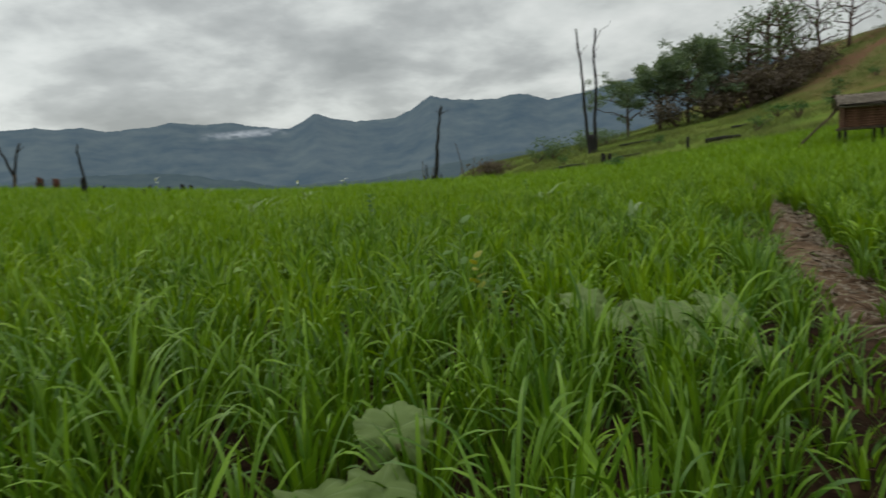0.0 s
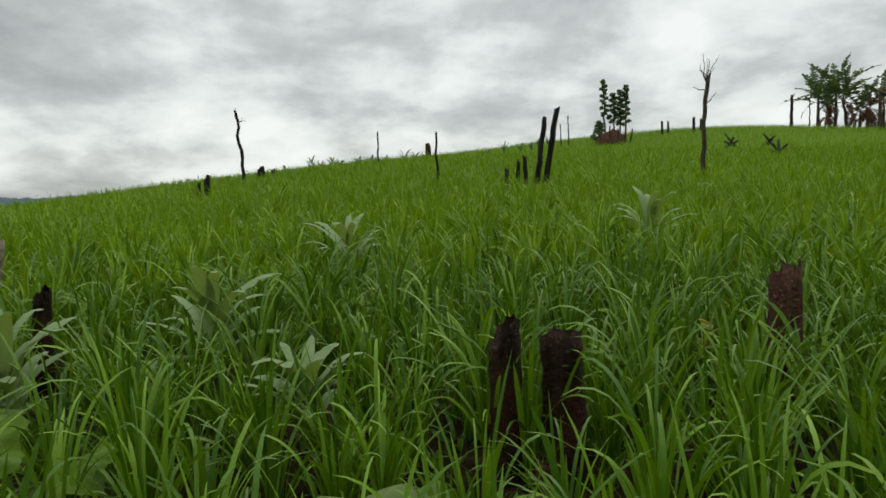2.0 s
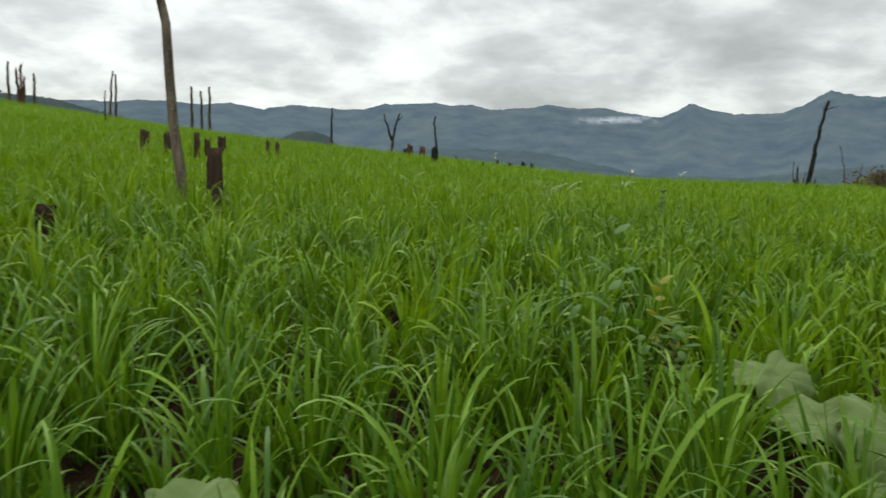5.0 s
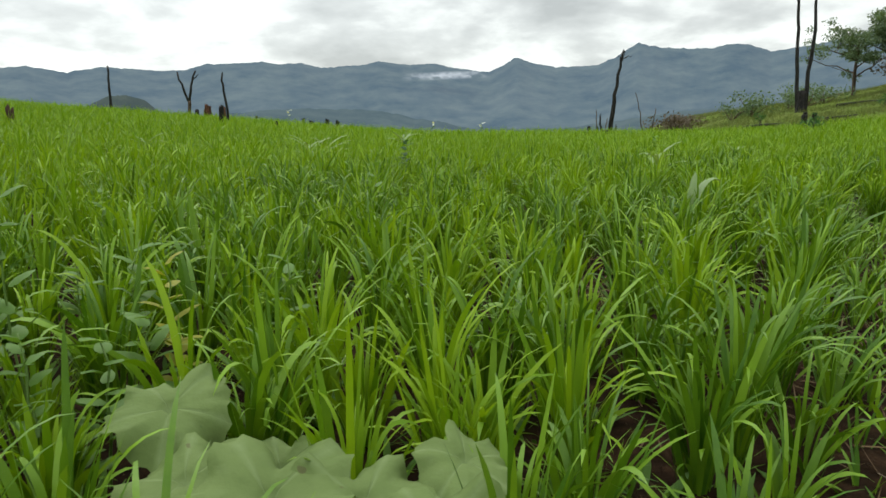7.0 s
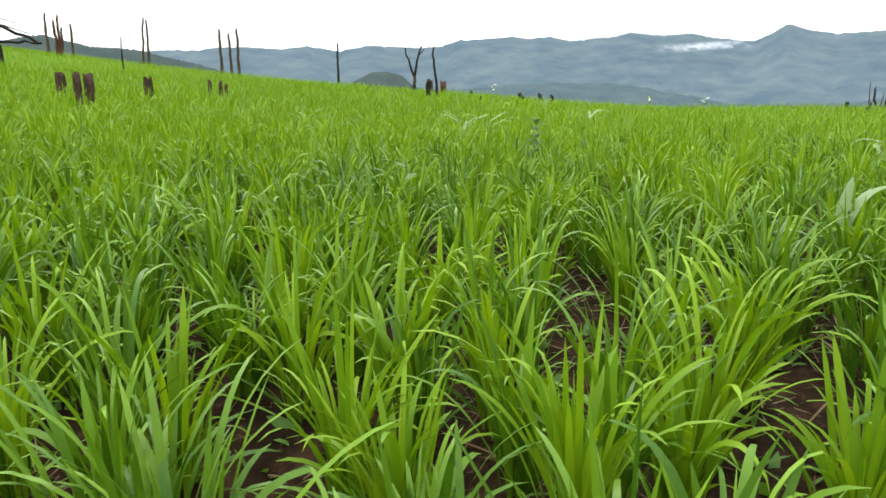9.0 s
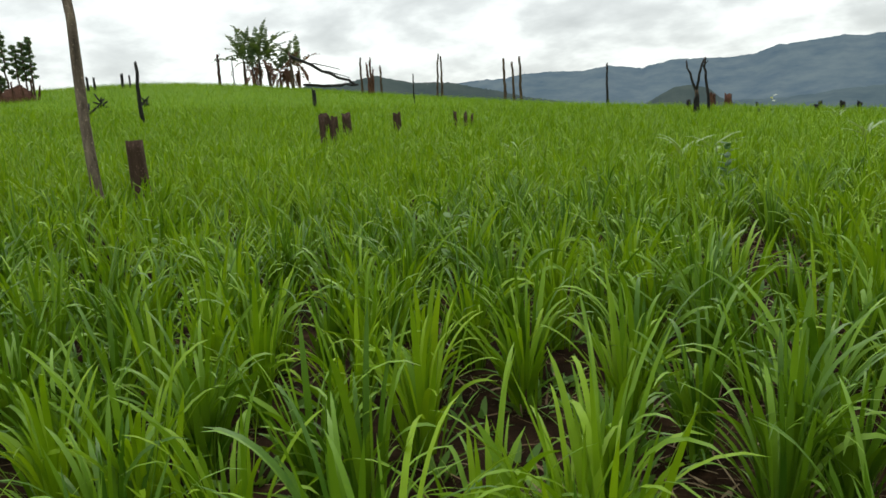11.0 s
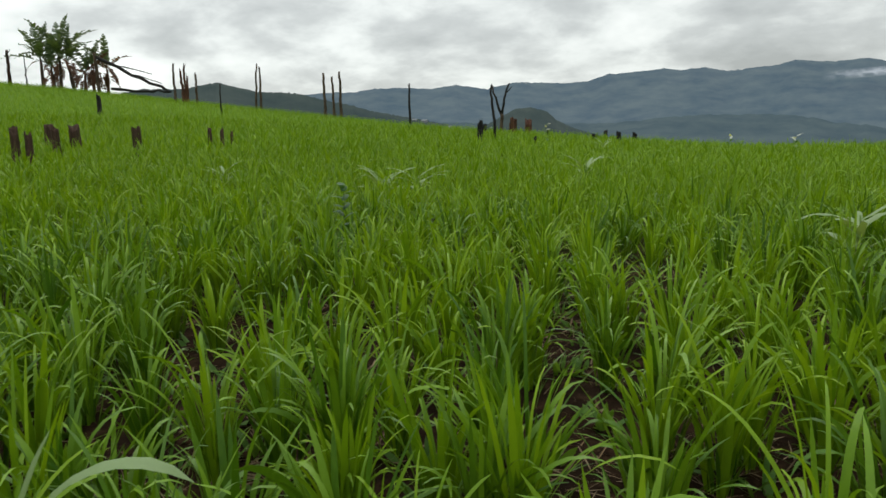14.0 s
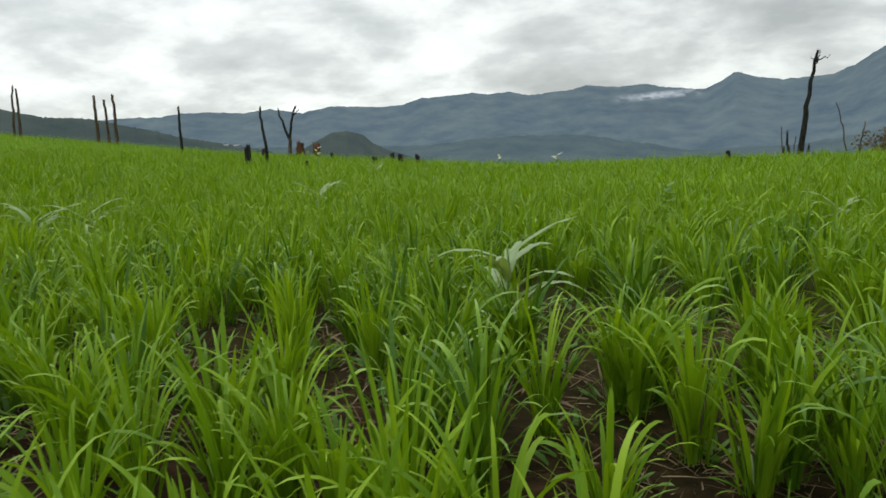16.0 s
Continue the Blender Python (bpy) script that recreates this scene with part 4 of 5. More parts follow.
limb(fork, "trunk", (0, 0, -0.3), (0.05, 0, 1.35), 0.13, 0.11, M_BROWN, seed=62)
limb(fork, "branch", (0.05, 0, 1.25), (-0.57, -0.1, 3.05), 0.08, 0.045, M_BLACK, bend=-0.07, jag=0.2, seed=63)
limb(fork, "branch", (0.05, 0, 1.25), (0.48, 0.1, 3.1), 0.085, 0.055, M_BLACK, bend=0.08, jag=0.2, seed=64)
limb(fork, "twig", (0.4, 0.08, 2.7), (0.72, 0.2, 3.05), 0.04, 0.02, M_BLACK, seed=65)
for n_, (dx, dy, h_, tx) in enumerate(((0, 0.25, 3.9, 0.0), (-0.62, 0.05, 3.4, -0.05), (-1.42, -0.2, 3.6, -0.05))):
    pole(-38.64 + dx, 49.36 + dy, h_, 0.12, M_BROWN, (tx, 0), label="tall dead trunk in a row of three", seed=70 + n_)
for n_, (dx, h_, tx) in enumerate(((0, 4.0, 0.35), (0.5, 3.7, 0.0))):
    pole(-47.5 + dx, 47.7 + 0.4 * dx, h_, 0.1, M_BROWN, (tx, 0.1), label="thin dead trunk on the brow, one of two", seed=73 + n_)
pole(-36.8, 36.5, 2.0, 0.05, M_BLACK, label="thin upright burnt post", seed=76)
pole(9.2, 65.5, 8.4, 0.22, M_BLACK, (1.05, -0.3), 0.03, "tall blackened snag with a frayed top", 75, 4, r_top=0.08, wiggle=0.009)
for n_, (dx, h_, tx) in enumerate(((-0.7, 1.6, -0.2), (-0.35, 2.6, -0.35), (0.5, 1.7, 0.2), (0.8, 1.1, 0.2))):
    pole(9.2 + dx, 65.3, h_, 0.13, M_BLACK, (tx, 0), label="splintered burnt stub at the foot of a snag", seed=575 + n_, r_top=0.07, jag=0.5)
for n_, (x_, y_, h_, tx) in enumerate(((8.3, 65, 4.2, -0.2), (8.7, 64.5, 3.0, 0.3), (12.6, 66, 5.4, -0.9), (12.9, 66, 3.6, 0.5))):
    pole(x_, y_, h_ * 0.8, 0.05, M_BROWN, (tx, 0), label="small dead trunk below the brow", seed=176 + n_)
for n_, tx in enumerate((-0.95, 0.45)):
    pole(26.4 + 0.6 * n_, 68.67, 12.6, 0.17, M_BLACK, (tx, 0), 0.03, "very tall thin dead tree trunk of a twin pair", 78 + n_, r_top=0.09, twigs=2)
stump(26.6, 68.4, 1.7, 0.36, M_BLACK, seed=79, label="thick burnt butt at the foot of twin dead trunks")
stump(-17.9, 43.5, 0.85, 0.2, M_RED, seed=66, label="reddish burnt stump beside a forked dead tree", jag=0.3)
stump(-17.2, 44.2, 0.8, 0.2, M_RED, seed=67, label="reddish burnt stump beside a forked dead tree", jag=0.3)
for n_, (f_, h_, r_, m_, tx) in enumerate(((-0.9, 3.2, 0.12, M_BROWN, 0.0), (-0.15, 2.7, 0.13, M_RED, -0.12), (0.02, 3.3, 0.1, M_RED, 0.05), (0.14, 2.2, 0.15, M_RED, 0.15), (1.0, 2.6, 0.1, M_BROWN, 0.05))):
    pole(-55.2 + 0.62 * f_, 45.7 + 0.78 * f_, h_, r_, m_, (0.62 * tx, 0.78 * tx), label="split burnt trunk beside the fallen tree", seed=85 + n_, r_top=0.09, jag=0.5)
redst = thing("burnt_root_clump", -21.2, -14.8, "reddish burnt root plate with splayed stubs", "tree stump", "", 0.3)
for k in range(7):
    limb(redst, "root", (0.06 * k - 0.2, 0.05 * k, -0.1), (0.10 * k - 0.3, 0.17 * k - 0.5, 1.15 + 0.22 * math.sin(k * 2.1)), 0.06, 0.035, M_RED, 6, 5, seed=90 + k)


# ---- the crest: young trees, bananas, fallen tree ----
def leaf_cloud(parent, name, centres, radius, count, size, mat, seed=0, flat=1.0):
    """Many small leaves scattered round the given twig ends."""
    r = np.random.default_rng(seed)
    c = np.array(centres)[r.integers(0, len(centres), count)]
    v = r.normal(0, 1, (count, 3))
    v /= np.linalg.norm(v, axis=1)[:, None]
    p = c + v * (r.uniform(0, 1, count) ** 0.5)[:, None] * radius * np.array([1, 1, flat])
    a = r.normal(0, 1, (count, 3))
    a /= np.linalg.norm(a, axis=1)[:, None]
    b = np.cross(a, r.normal(0, 1, (count, 3)))
    b /= np.linalg.norm(b, axis=1)[:, None]
    L = (r.uniform(0.6, 1.3, count) * size)[:, None]
    co = np.stack([p - a * L, p + b * L * 0.45, p + a * L, p - b * L * 0.45], 1).reshape(-1, 3)
    ob = fast_mesh(name, co, np.arange(count * 4).reshape(-1, 4), np.zeros((0, 3), int), mat, False)
    ob.parent = parent
    return ob


def mound_at(x, y):
    e = thing("earth_mound", x, y, "low mound of bare red earth on the crest", "mound", "", 1.2)
    segs, rings = 26, 7
    verts, faces = [], []
    r = np.random.default_rng(3)
    for i in range(rings):
        f = i / (rings - 1)
        for k in range(segs):
            a = 2 * math.pi * k / segs
            rad = 1.55 * (1 - f) ** 0.6 * (1 + 0.08 * math.sin(3 * a) + r.normal(0, 0.03)) + 0.02
            verts.append((math.cos(a) * rad * 0.8, math.sin(a) * rad, -0.3 + 1.5 * f ** 0.7 + r.normal(0, 0.06)))
    for i in range(rings - 1):
        for k in range(segs):
            a, b = i * segs + k, i * segs + (k + 1) % segs
            faces.append((a, b, b + segs, a + segs))
    mesh_object("earth", verts, faces, M_RED, True, e)


mound_at(-62.5, 16.2)
for n_, (dx, dy, h_) in enumerate(((0.9, -1.2, 1.0), (1.1, -0.5, 1.5), (1.2, 0.1, 1.2), (1.1, 0.7, 1.6), (0.9, 1.2, 1.1))):
    pole(-62.5 + dx, 16.2 + dy, h_, 0.09, M_RED, (0.1, 0.12 * (n_ - 2)), label="reddish split stake beside the earth mound", seed=240 + n_, r_top=0.06, group="stakes on the mound")
for n_, (dy, h_, lo, wide_) in enumerate(((-0.5, 5.5, 0.42, 0.36), (0.26, 4.3, 0.4, 0.4), (0.8, 4.5, 0.36, 0.3), (1.25, 4.9, 0.38, 0.3), (-1.1, 2.0, 0.2, 0.55))):
    e = thing("young_tree", -63 + 0.26 * dy, 16.2 + 0.97 * dy, "slender young tree with leaves bunched up its stem", "tree", "young trees on the mound")
    limb(e, "trunk", (0, 0, -0.2), (0.1, 0.06 * (n_ - 1.5), h_), 0.085, 0.04, M_BROWN, 7, 8, 0.02, 0.01, seed=200 + n_)
    tips = []
    for k in range(16):
        f = k / 15
        reach = wide_ * (1 - 0.75 * f)
        tips.append((0.7 * reach * math.sin(k * 2.4), reach * math.cos(k * 2.4) + 0.06 * (n_ - 1.5) * f, h_ * (lo + (1 - lo) * f)))
    leaf_cloud(e, "crown", tips, 0.24, 620, 0.16, M_TREE, 210 + n_, 0.55)
for n_, (x_, y_, h_) in enumerate(((-66.5, 12.5, 2.6), (-66.8, 13.3, 3.4))):
    pole(x_, y_, h_ - 0.6, 0.06, M_BLACK, label="small dead sapling with bare twigs", seed=220 + n_, twigs=6)
for n_, (x_, y_, h_, r_) in enumerate(((-70, 23.4, 1.2, 0.1), (-70, 24.0, 1.1, 0.1), (-70, 26.6, 1.3, 0.12), (-70, 27.3, 1.1, 0.08))):
    stump(x_, y_, h_, r_, M_BLACK, seed=225 + n_, label="short burnt stub on the crest", group="stubs on the crest")
pole(-70, 36.5, 3.2, 0.16, M_CHAR, (0, 0.1), label="ragged charred snag on the crest", seed=231, twigs=4)
pole(-68, 37.2, 2.8, 0.06, M_BLACK, label="thin upright burnt post", seed=232)


def torn_leaf(parent, name, base, az, length, width, th0, th1, mat, seed=0, power=1.4):
    """A banana leaf whose blade the wind has torn into strips along its rib."""
    r = np.random.default_rng(seed)
    p, verts, faces, segs = Vector(base), [], [], 16
    side = Vector((-math.sin(az), math.cos(az), 0))
    for k in range(segs):
        s = k / segs
        th = radians(th0 + (th1 - th0) * s ** power)
        d = Vector((math.sin(th) * math.cos(az), math.sin(th) * math.sin(az), math.cos(th)))
        up = side.cross(d)
        q = p + d * length / segs
        if s > 0.14:
            w = width * 0.5 * math.sin(math.pi * min(1, 0.12 + s * 0.92)) ** 0.6
            for sg in (-1, 1):
                reach = w * r.uniform(0.72, 1.05)
                lag = d * r.uniform(0.2, 0.55) * length / segs + up * r.normal(-0.25, 0.25) * reach
                i = len(verts)
                verts += [p, q, q + side * sg * reach + lag - d * 0.25 * length / segs, p + side * sg * reach + lag]
                faces.append((i, i + 1, i + 2, i + 3))
        i = len(verts)
        rb = 0.045 * (1 - 0.8 * s)
        verts += [p - side * rb, p + side * rb, q + side * rb, q - side * rb]
        faces.append((i, i + 1, i + 2, i + 3))
        p = q
    return mesh_object(name, verts, faces, mat, False, parent)


def banana(x, y, h, n, label, seed, dry=False):
    e = thing("banana_plant", x, y, label, "banana plant", "banana plants on the crest", 0.3)
    r = np.random.default_rng(seed)
    top = (r.normal(0, 0.25), r.normal(0, 0.25), h * 0.4)
    limb(e, "pseudostem", (0, 0, -0.2), top, 0.19, 0.1, M_SKIRT if dry else M_BROWN, 9, 6, 0.03, 0.01, seed=seed)
    for k in range(n):
        az = k * 2.4 + r.normal(0, 0.3)
        f = k / n
        old = dry and k > n - 4
        torn_leaf(e, "leaf", (top[0], top[1], top[2] * (1 - 0.12 * f)), az, h * r.uniform(0.46, 0.64), r.uniform(0.85, 1.15), 12 + 60 * f, 40 + 92 * f + r.normal(0, 15), M_SKIRT if old else M_BANANA, seed * 7 + k)
    for k in range(12 if dry else 5):
        torn_leaf(e, "dry_leaf", (0, 0, h * r.uniform(0.2, 0.42)), r.uniform(0, 6.3), h * r.uniform(0.24, 0.36), 0.55, 80, 174, M_SKIRT, seed * 9 + k, 0.6)
    return e


for n_, (dx, dy, h_) in enumerate(((-0.4, -2.2, 6.6), (0, -0.7, 7.8), (0.3, 0.6, 7.2), (0.3, 2.6, 5.6), (0.8, 3.8, 6.2), (0.5, 1.6, 4.6), (0.2, -1.4, 5.2))):
    banana(-71.5 + dx, 42.6 + dy, h_ * 1.08, 8 if n_ < 3 else 6, "tall banana plant with ragged leaves" if n_ < 3 or n_ == 6 else "shorter banana plant with dry brown skirts", 240 + n_, 2 < n_ < 6)
fallen = thing("fallen_tree", -64, 45.0, "fallen dead tree with bare branches leaning from its stump", "fallen tree", "", 0.3)
limb(fallen, "trunk", (-2.8, -1.5, 4.0), (5.6, 1.0, 0.2), 0.17, 0.12, M_BLACK, 8, 10, 0.03, 0.008, seed=260)
limb(fallen, "trunk", (-2.2, -0.5, 0.9), (6.6, 0.6, 0.2), 0.16, 0.1, M_BLACK, 8, 10, -0.04, 0.008, seed=261)
limb(fallen, "stump", (-2.8, -1.5, -0.4), (-2.9, -1.6, 4.3), 0.2, 0.12, M_BROWN, 9, 7, 0.0, 0.01, jag=0.4, seed=262)
limb(fallen, "branch", (-0.5, -0.9, 3.0), (3.2, 0.8, 2.0), 0.08, 0.04, M_BLACK, 6, 7, 0.12, 0.01, seed=263)
limb(fallen, "branch", (1.6, 0.0, 2.0), (4.8, 0.9, 1.0), 0.07, 0.03, M_BLACK, 6, 7, 0.1, 0.01, seed=264)
for n_, (x_, y_, L_) in enumerate(((-28.4, 12.6, 0.7), (-40.5, 16.4, 0.8), (-41.6, 19.2, 0.62))):
    e = thing("charred_branch_heap", x_, y_, "heap of charred branches lying in the rice", "branches", "branch heaps", 0.2)
    for k in range(5):
        a = k * 1.3 + n_
        limb(e, "branch", (-0.5 * L_ * math.cos(a), -0.5 * L_ * math.sin(a), 0.15), (0.5 * L_ * math.cos(a), 0.5 * L_ * math.sin(a), 0.5 + 0.55 * L_ * (k % 3) / 2), 0.075, 0.045, M_BLACK, 6, 4, seed=270 + 5 * n_ + k)


# ---- the cleared hillside beyond the trail ----
def tree(x, y, h, label, seed, leafy=1.0, width=0.5, mat=None, bark=None, limbs=9):
    e = thing("tree", x, y, label, "tree", "trees on the hillside")
    r = np.random.default_rng(seed)
    bark = bark or M_BROWN
    top = Vector((r.normal(0, 0.05) * h, r.normal(0, 0.05) * h, h * 0.8))
    limb(e, "trunk", (0, 0, -0.4), top, 0.028 * h, 0.008 * h, bark, 8, 9, 0.03, 0.012, seed=seed)
    tips = []
    for k in range(limbs):
        f = 0.35 + 0.6 * k / limbs
        base = Vector((0, 0, -0.4)).lerp(top, f)
        az = k * 2.4 + r.normal(0, 0.4)
        L = h * width * r.uniform(0.55, 1.0) * (1.1 - 0.5 * f)
        end = base + Vector((math.cos(az) * L, math.sin(az) * L, L * r.uniform(0.25, 0.9)))
        b = limb(e, "branch", base, end, 0.011 * h, 0.004 * h, bark, 5, 6, 0.08, 0.03, seed=seed * 3 + k)
        for q in range(4):
            f2 = r.uniform(0.45, 1.0)
            st = base.lerp(end, f2)
            en = st + Vector(r.normal(0, 1, 3)) * L * 0.28 + Vector((0, 0, L * 0.2))
            limb(b, "twig", st, en, 0.0035 * h, 0.0012 * h, bark, 4, 4, 0.05, 0.03, seed=seed * 5 + k * 4 + q)
            tips += [tuple(en), tuple(st.lerp(en, 0.6))]
        tips.append(tuple(end))
    if leafy > 0:
        leaf_cloud(e, "crown", tips, h * 0.11, int(4200 * leafy), 0.022 * h, mat or M_HAZETREE, seed + 1, 0.6)
    return e


LIVE, BARE = "green broad-leaved tree at the edge of the cleared hillside", "nearly leafless grey tree on the cleared hillside"
for n_, (x_, y_, h_, leaf_, w_) in enumerate(((39.5, 88, 8.5, 1.0, 0.75), (43.0, 86, 9.5, 1.5, 0.7), (46.0, 84, 9.5, 1.4, 0.65), (49.0, 85, 10.5, 1.0, 0.6))):
    tree(x_, y_, h_, LIVE, 300 + n_, leaf_, w_)
for n_, (x_, y_, h_, leaf_) in enumerate(((52, 84, 11.5, 0.16), (54.5, 83, 12.5, 0.14), (57.5, 84, 14, 0.12), (60, 85, 12.5, 0.08), (63.5, 86, 12, 0.06), (66.5, 86, 11, 0.05), (71, 86, 10, 0.03))):
    tree(x_, y_, h_, BARE, 320 + n_, leaf_, 0.4, M_HAZETREE, M_RUST, 11)
tree(76, 84, 7.5, "dark green spreading tree on the crest of the hillside", 340, 0.9, 0.7)
tree(79, 82, 7.0, "dark green spreading tree on the crest of the hillside", 341, 0.9, 0.7)


def bush(x, y, h, w, mat, label, seed, count=500):
    e = thing("bush", x, y, label, "bush", "bushes on the hillside")
    r = np.random.default_rng(seed)
    tips = []
    for k in range(7):
        end = (r.normal(0, 0.35) * w, r.normal(0, 0.35) * w, h * r.uniform(0.35, 0.9))
        limb(e, "branch", (0, 0, -0.1), end, 0.04 * h, 0.01 * h, M_BROWN, 5, 5, 0.08, 0.03, seed=seed + k)
        tips.append(end)
    leaf_cloud(e, "foliage", tips, 0.38 * w, count, 0.05 * h + 0.05, mat, seed, 0.7)
    return e


for n_, (x_, y_, h_, w_) in enumerate(((24.0, 74, 2.2, 3.0), (22.5, 75, 1.6, 2.4), (31.5, 80, 2.2, 3.6), (34, 82, 1.8, 3.0), (29, 78, 1.6, 2.2))):
    bush(x_, y_, h_, w_, M_TREE, "low green bush on the hillside", 360 + n_)
for n_, (x_, y_, h_, w_) in enumerate(((48, 81, 4.2, 5.0), (52, 80, 4.4, 5.0), (56, 80, 4.2, 5.0), (44, 83, 3.6, 4.5), (60, 82, 3.8, 4.6), (64, 83, 3.4, 4.4), (50, 83, 4.6, 5.0), (54, 82, 4.8, 5.0), (58, 83, 4.4, 5.0), (16.5, 76, 2.4, 3.4), (18.5, 77, 1.6, 2.4))):
    bush(x_, y_, h_, w_, M_THICKET, "brown withered thicket on the hillside", 3700 + n_, 900)
for n_, (x_, y_, h_, w_) in enumerate(((29, 58.7, 1.0, 1.0), (42, 60, 1.4, 1.4), (39, 53, 1.8, 1.2), (44, 55, 1.0, 1.0), (20.5, 60, 0.8, 1.0), (33, 50, 1.2, 1.4), (50, 62, 1.1, 1.3), (15.5, 37, 1.0, 0.9), (55, 68, 1.2, 1.2), (58, 66, 1.0, 1.3))):
    bush(x_, y_, h_, w_, M_DARKCORN, "small dark shrub on the hillside", 385 + n_, 160)
for n_, (x_, y_, dx, dy, r_) in enumerate(((27.4, 47.8, 2.4, -0.6, 0.19), (29.5, 68.2, 3.2, -0.8, 0.14), (17, 52, 2.4, 0.2, 0.12), (21.5, 50.5, 2.2, 0.6, 0.1), (19.5, 47, 1.4, 0.2, 0.12), (36, 58, 1.8, 0.6, 0.14))):
    e = thing("fallen_log", x_, y_, "charred log lying on the cleared slope", "log", "fallen logs", 0.2)
    dz = float(land(x_ + dx, y_ + dy)) - float(land(x_, y_))
    limb(e, "trunk", (0, 0, r_ * 0.8 + 0.1), (dx, dy, dz + r_ * 0.6 + 0.05), r_, r_ * 0.6, M_BLACK, 8, 6, 0.02, 0.01, jag=0.2, seed=395 + n_)


def box(parent, name, size, centre, mat, rot=(0, 0, 0), bevel=0.012, label=""):
    bm = bmesh.new()
    bmesh.ops.create_cube(bm, size=1.0)
    bmesh.ops.scale(bm, vec=size, verts=bm.verts)
    bmesh.ops.bevel(bm, geom=bm.edges[:], offset=min(bevel, min(size) * 0.3), segments=1, affect="EDGES")
    bm.transform(pose(*centre, *rot))
    me = bpy.data.meshes.new(name)
    bm.to_mesh(me)
    bm.free()
    me.materials.append(mat)
    ob = new(name, me)
    ob.parent = parent
    if label:
        ob["label"] = label
    return ob


def thatch(parent, name, length, depth, pitch, centre, side):
    """One roof slope of overlapping ragged grass courses."""
    r = np.random.default_rng(5 + side)
    n = 2600
    u, v = r.uniform(-length / 2, length / 2, n), r.uniform(0, 1, n)
    L = r.uniform(0.35, 0.6, n)
    w = r.uniform(0.02, 0.05, n)
    cp, sp = math.cos(radians(pitch)), math.sin(radians(pitch))
    skew = r.normal(0, 0.06, n)
    lift = r.uniform(0.0, 0.09, n)
    a0 = v * depth
    a1 = a0 + L
    def put(uu, aa, h):
        return np.stack([uu, side * aa * cp, -aa * sp + h], -1)
    co = np.stack([put(u - w, a0, lift), put(u + w, a0, lift), put(u + w + skew, a1, lift + 0.04), put(u - w + skew, a1, lift + 0.04)], 1).reshape(-1, 3) + np.array(centre)
    ob = fast_mesh(name, co, np.arange(n * 4).reshape(-1, 4), np.zeros((0, 3), int), M_THATCH, False)
    ob.parent = parent
    return ob


M_THATCH = leaf_material("grey_thatch", (0.10, 0.085, 0.065), (0.26, 0.22, 0.17), 0.1, 0.9)
M_BAMBOO = bark_material("split_bamboo", (0.075, 0.035, 0.022), (0.26, 0.14, 0.09), None, 5.0)


def hut(x, y, turn):
    e = thing("field_hut", x, y, "small raised field hut of split bamboo with a thatched roof", "hut", "", 2.4)
    e.rotation_euler = (0, 0, radians(turn))
    W, D, F, E = 4.2, 2.6, 0.6, 1.62
    for px in (-W / 2, -W / 6, W / 6, W / 2):
        for py in (-D / 2, D / 2):
            limb(e, "post", (px, py, -0.5), (px, py, F + 0.02), 0.08, 0.07, M_BLACK, 8, 4, seed=int(600 + px * 10 + py))
    box(e, "floor", (W + 0.3, D + 0.3, 0.1), (0, 0, F + 0.06), M_BROWN)
    for py in (-D / 2, D / 2):
        for k in range(9):
            z = F + 0.17 + k * 0.105
            limb(e, "wall_slat", (-W / 2, py, z), (W / 2, py, z), 0.05, 0.046, M_BAMBOO, 6, 5, 0.0, 0.002, seed=500 + k)
    for px in (-W / 2, W / 2):
        for k in range(9):
            z = F + 0.17 + k * 0.105
            limb(e, "wall_slat", (px, -D / 2, z), (px, D / 2, z), 0.05, 0.046, M_BAMBOO, 6, 5, 0.0, 0.002, seed=520 + k)
    for side in (-1, 1):
        box(e, "roof_board", (W + 0.5, 1.65, 0.06), (0, side * 0.75, E + 0.2), M_THATCH, (-side * 17, 0, 0))
        thatch(e, "thatch", W + 0.5, 1.3, 17, (0, 0, E + 0.5), side)
    limb(e, "ridge_pole", (-W / 2 - 0.4, 0, E + 0.52), (W / 2 + 0.4, 0, E + 0.52), 0.07, 0.06, M_BROWN, 7, 5, seed=540)
    for k in range(2):
        limb(e, "prop", (-W / 2 - 1.9, -0.5 + k, -0.2), (-W / 2 - 0.1, -0.3 + 0.6 * k, E + 0.1), 0.05, 0.04, M_BROWN, 6, 5, seed=541 + k)
    return e


hut(23.7, 25.7, -34)

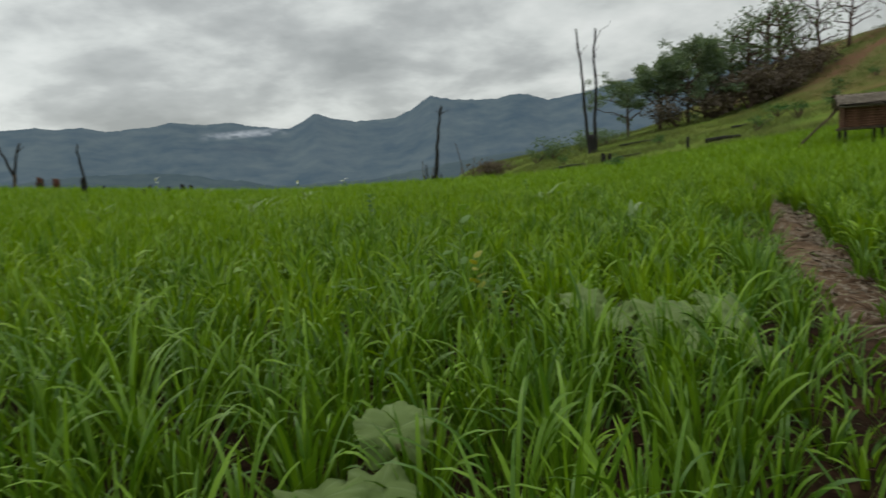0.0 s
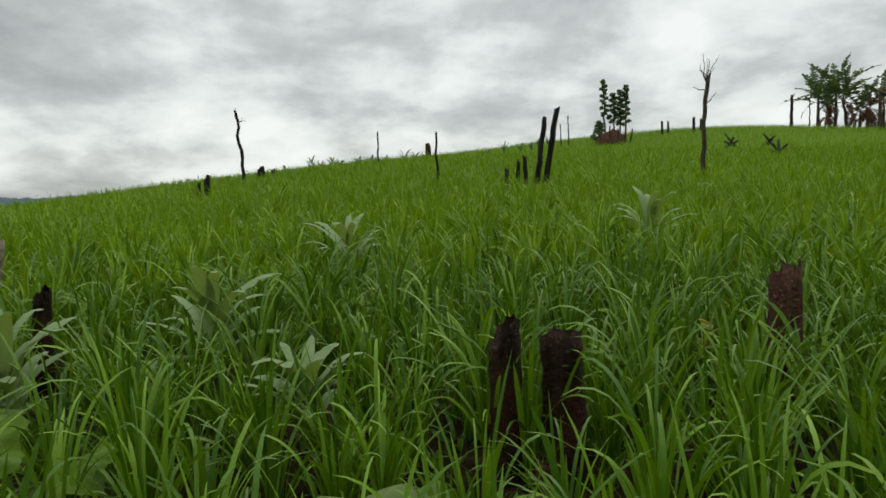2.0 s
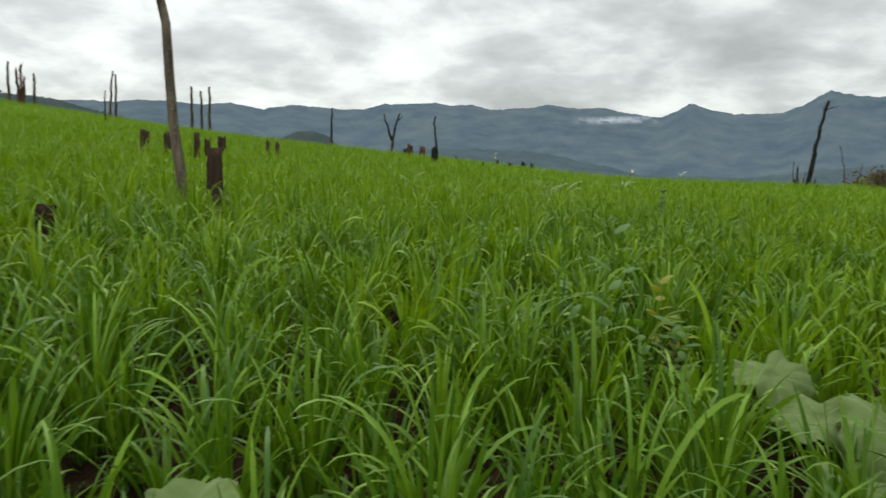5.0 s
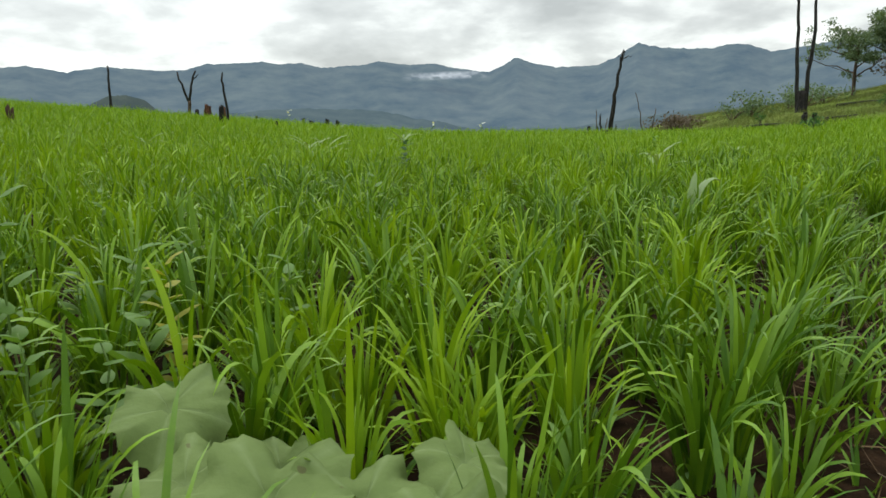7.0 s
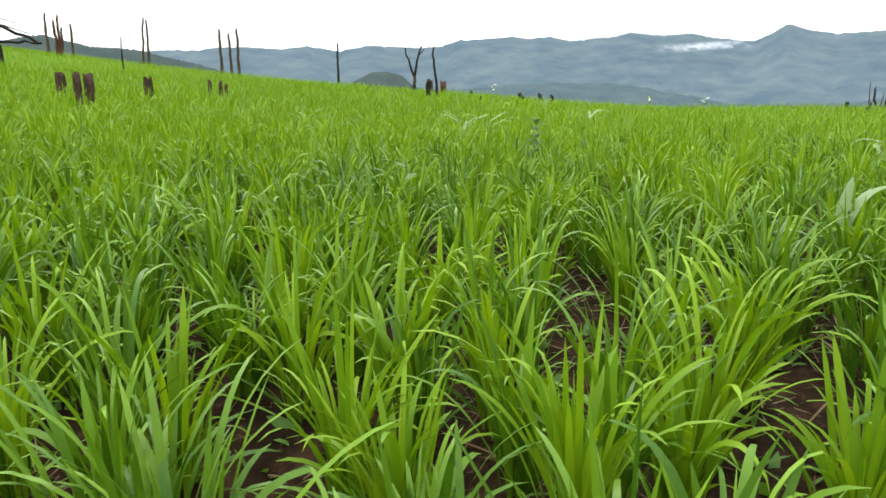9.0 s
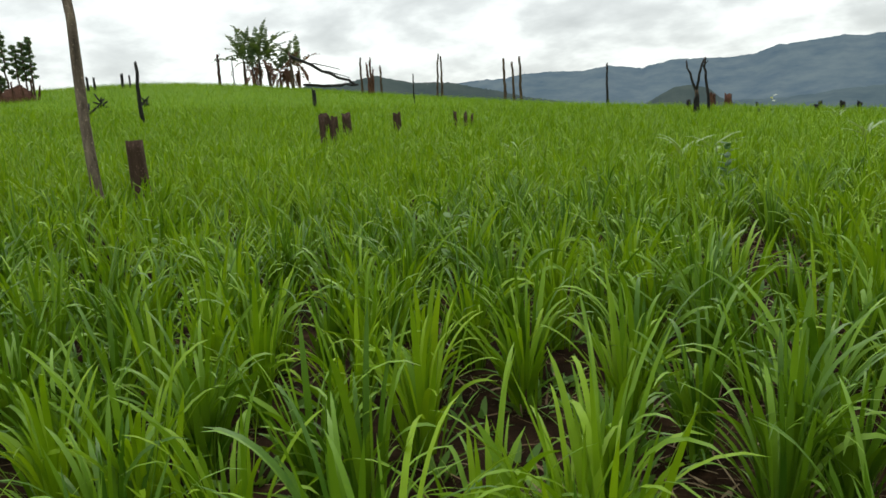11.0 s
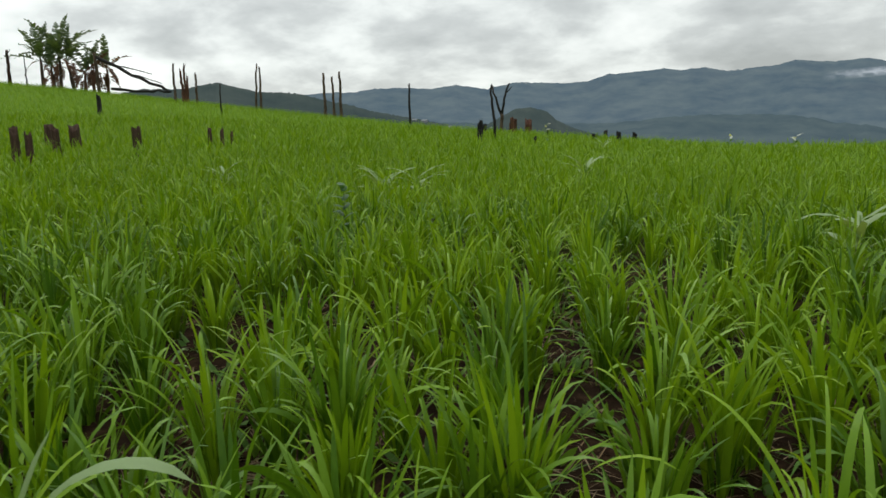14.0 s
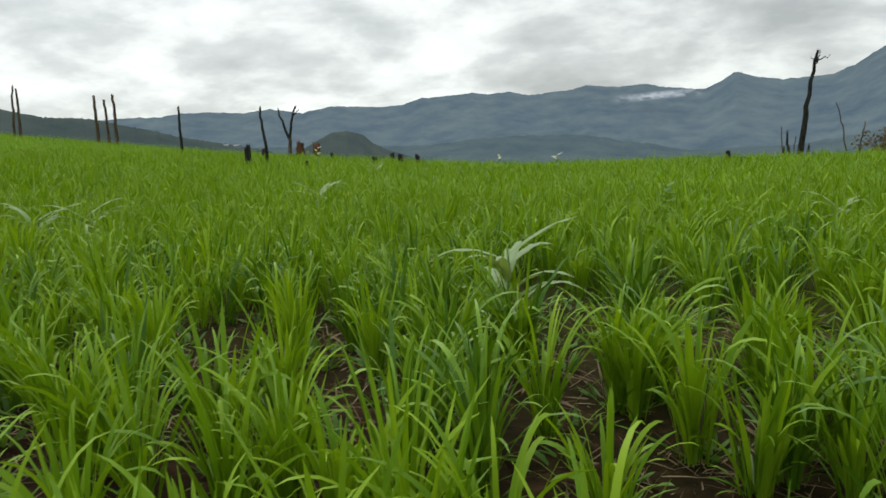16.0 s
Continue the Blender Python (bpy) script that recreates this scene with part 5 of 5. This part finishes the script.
# ---- far things ----
M_WALL = Mat("pale_house_wall")
M_WALL = M_WALL.finish(M_WALL.ramp(M_WALL.noise(0.8), (0.3, (0.22, 0.23, 0.24)), (0.7, (0.34, 0.35, 0.36))), 0.9, 0.1)
M_TIN = Mat("tin_roof")
M_TIN = M_TIN.finish(M_TIN.ramp(M_TIN.noise(0.6), (0.3, (0.15, 0.17, 0.18)), (0.7, (0.27, 0.29, 0.31))), 0.75, 0.1)
for n_, (az_, el_, w_) in enumerate(((33.8, 0.25, 4.5), (33.2, 0.3, 4), (32.3, 0.25, 5), (38.6, 1.05, 5), (39.4, 1.12, 4), (36.6, 0.5, 4))):
    e = new("valley_house")
    dd = 692 if az_ > 35 else 880
    e.location = (2 - math.sin(radians(az_)) * dd, 4 + math.cos(radians(az_)) * dd, 1.45 + dd * math.tan(radians(el_)) - 3)
    e.rotation_euler = (0, 0, radians(az_ + 20 * (n_ % 3 - 1)))
    tagged(e, "small pale house with a tin roof in the valley", "house", "valley houses")
    box(e, "wall", (w_, 4, 4.2), (0, 0, -0.3), M_WALL)
    for side in (-1, 1):
        box(e, "roof", (w_ + 0.8, 2.7, 0.12), (0, side * 1.15, 2.3), M_TIN, (-side * 26, 0, 0))


def mist(name, az0, az1, el0, el1, dist, seed):
    """A torn scrap of cloud lying against the mountain."""
    m = Mat("cloud_scrap")
    dens = m.noise(0.012, 6.0, 0.55, stretch=(1, 1, 2.2))
    gen = m.co("UV")
    sep = m.n.new("ShaderNodeSeparateXYZ")
    m.l.new(gen, sep.inputs[0])
    edge = m.math("MULTIPLY", m.math("MULTIPLY", sep.outputs[0], m.math("SUBTRACT", 1.0, sep.outputs[0])), m.math("MULTIPLY", sep.outputs[1], m.math("SUBTRACT", 1.0, sep.outputs[1])))
    alpha = m.math("MULTIPLY", m.ramp(dens, (0.40, (0, 0, 0)), (0.66, (1, 1, 1))), m.math("MINIMUM", m.math("MULTIPLY", edge, 12.0), 0.75))
    # the scrap's daylit whiteness is given as a glow of its own
    glow, clear, ms = m.n.new("ShaderNodeEmission"), m.n.new("ShaderNodeBsdfTransparent"), m.n.new("ShaderNodeMixShader")
    glow.inputs[0].default_value, glow.inputs[1].default_value = (0.62, 0.68, 0.74, 1), 1.0
    m.l.new(alpha, ms.inputs[0]), m.l.new(clear.outputs[0], ms.inputs[1]), m.l.new(glow.outputs[0], ms.inputs[2])
    m.l.new(ms.outputs[0], m.out.inputs[0])
    na, ne = 24, 6
    verts, faces, uvs = [], [], []
    for i in range(na + 1):
        for j in range(ne + 1):
            a, el_ = radians(az0 + (az1 - az0) * i / na), radians(el0 + (el1 - el0) * j / ne + 0.25 * (1 - i / na) * -1)
            dd = dist + 40 * math.sin(i * 1.3) * math.sin(j * 1.1)
            verts.append((2 - math.sin(a) * dd, 4 + math.cos(a) * dd, 1.45 + dd * math.tan(el_)))
            uvs.append((i / na, j / ne))
    for i in range(na):
        for j in range(ne):
            q = i * (ne + 1) + j
            faces.append((q, q + 1, q + ne + 2, q + ne + 1))
    ob = mesh_object(name, verts, faces, m.m)
    layer = ob.data.uv_layers.new()
    for lp in ob.data.loops:
        layer.data[lp.index].uv = uvs[lp.vertex_index]
    return tagged(ob, "torn scrap of white cloud against the mountain", "cloud", kind="structure")


mist("cloud_scrap", 9.5, 1.5, 3.05, 3.75, 2150, 1)

build_hill_grass()
build_trail_litter()
build_rice()
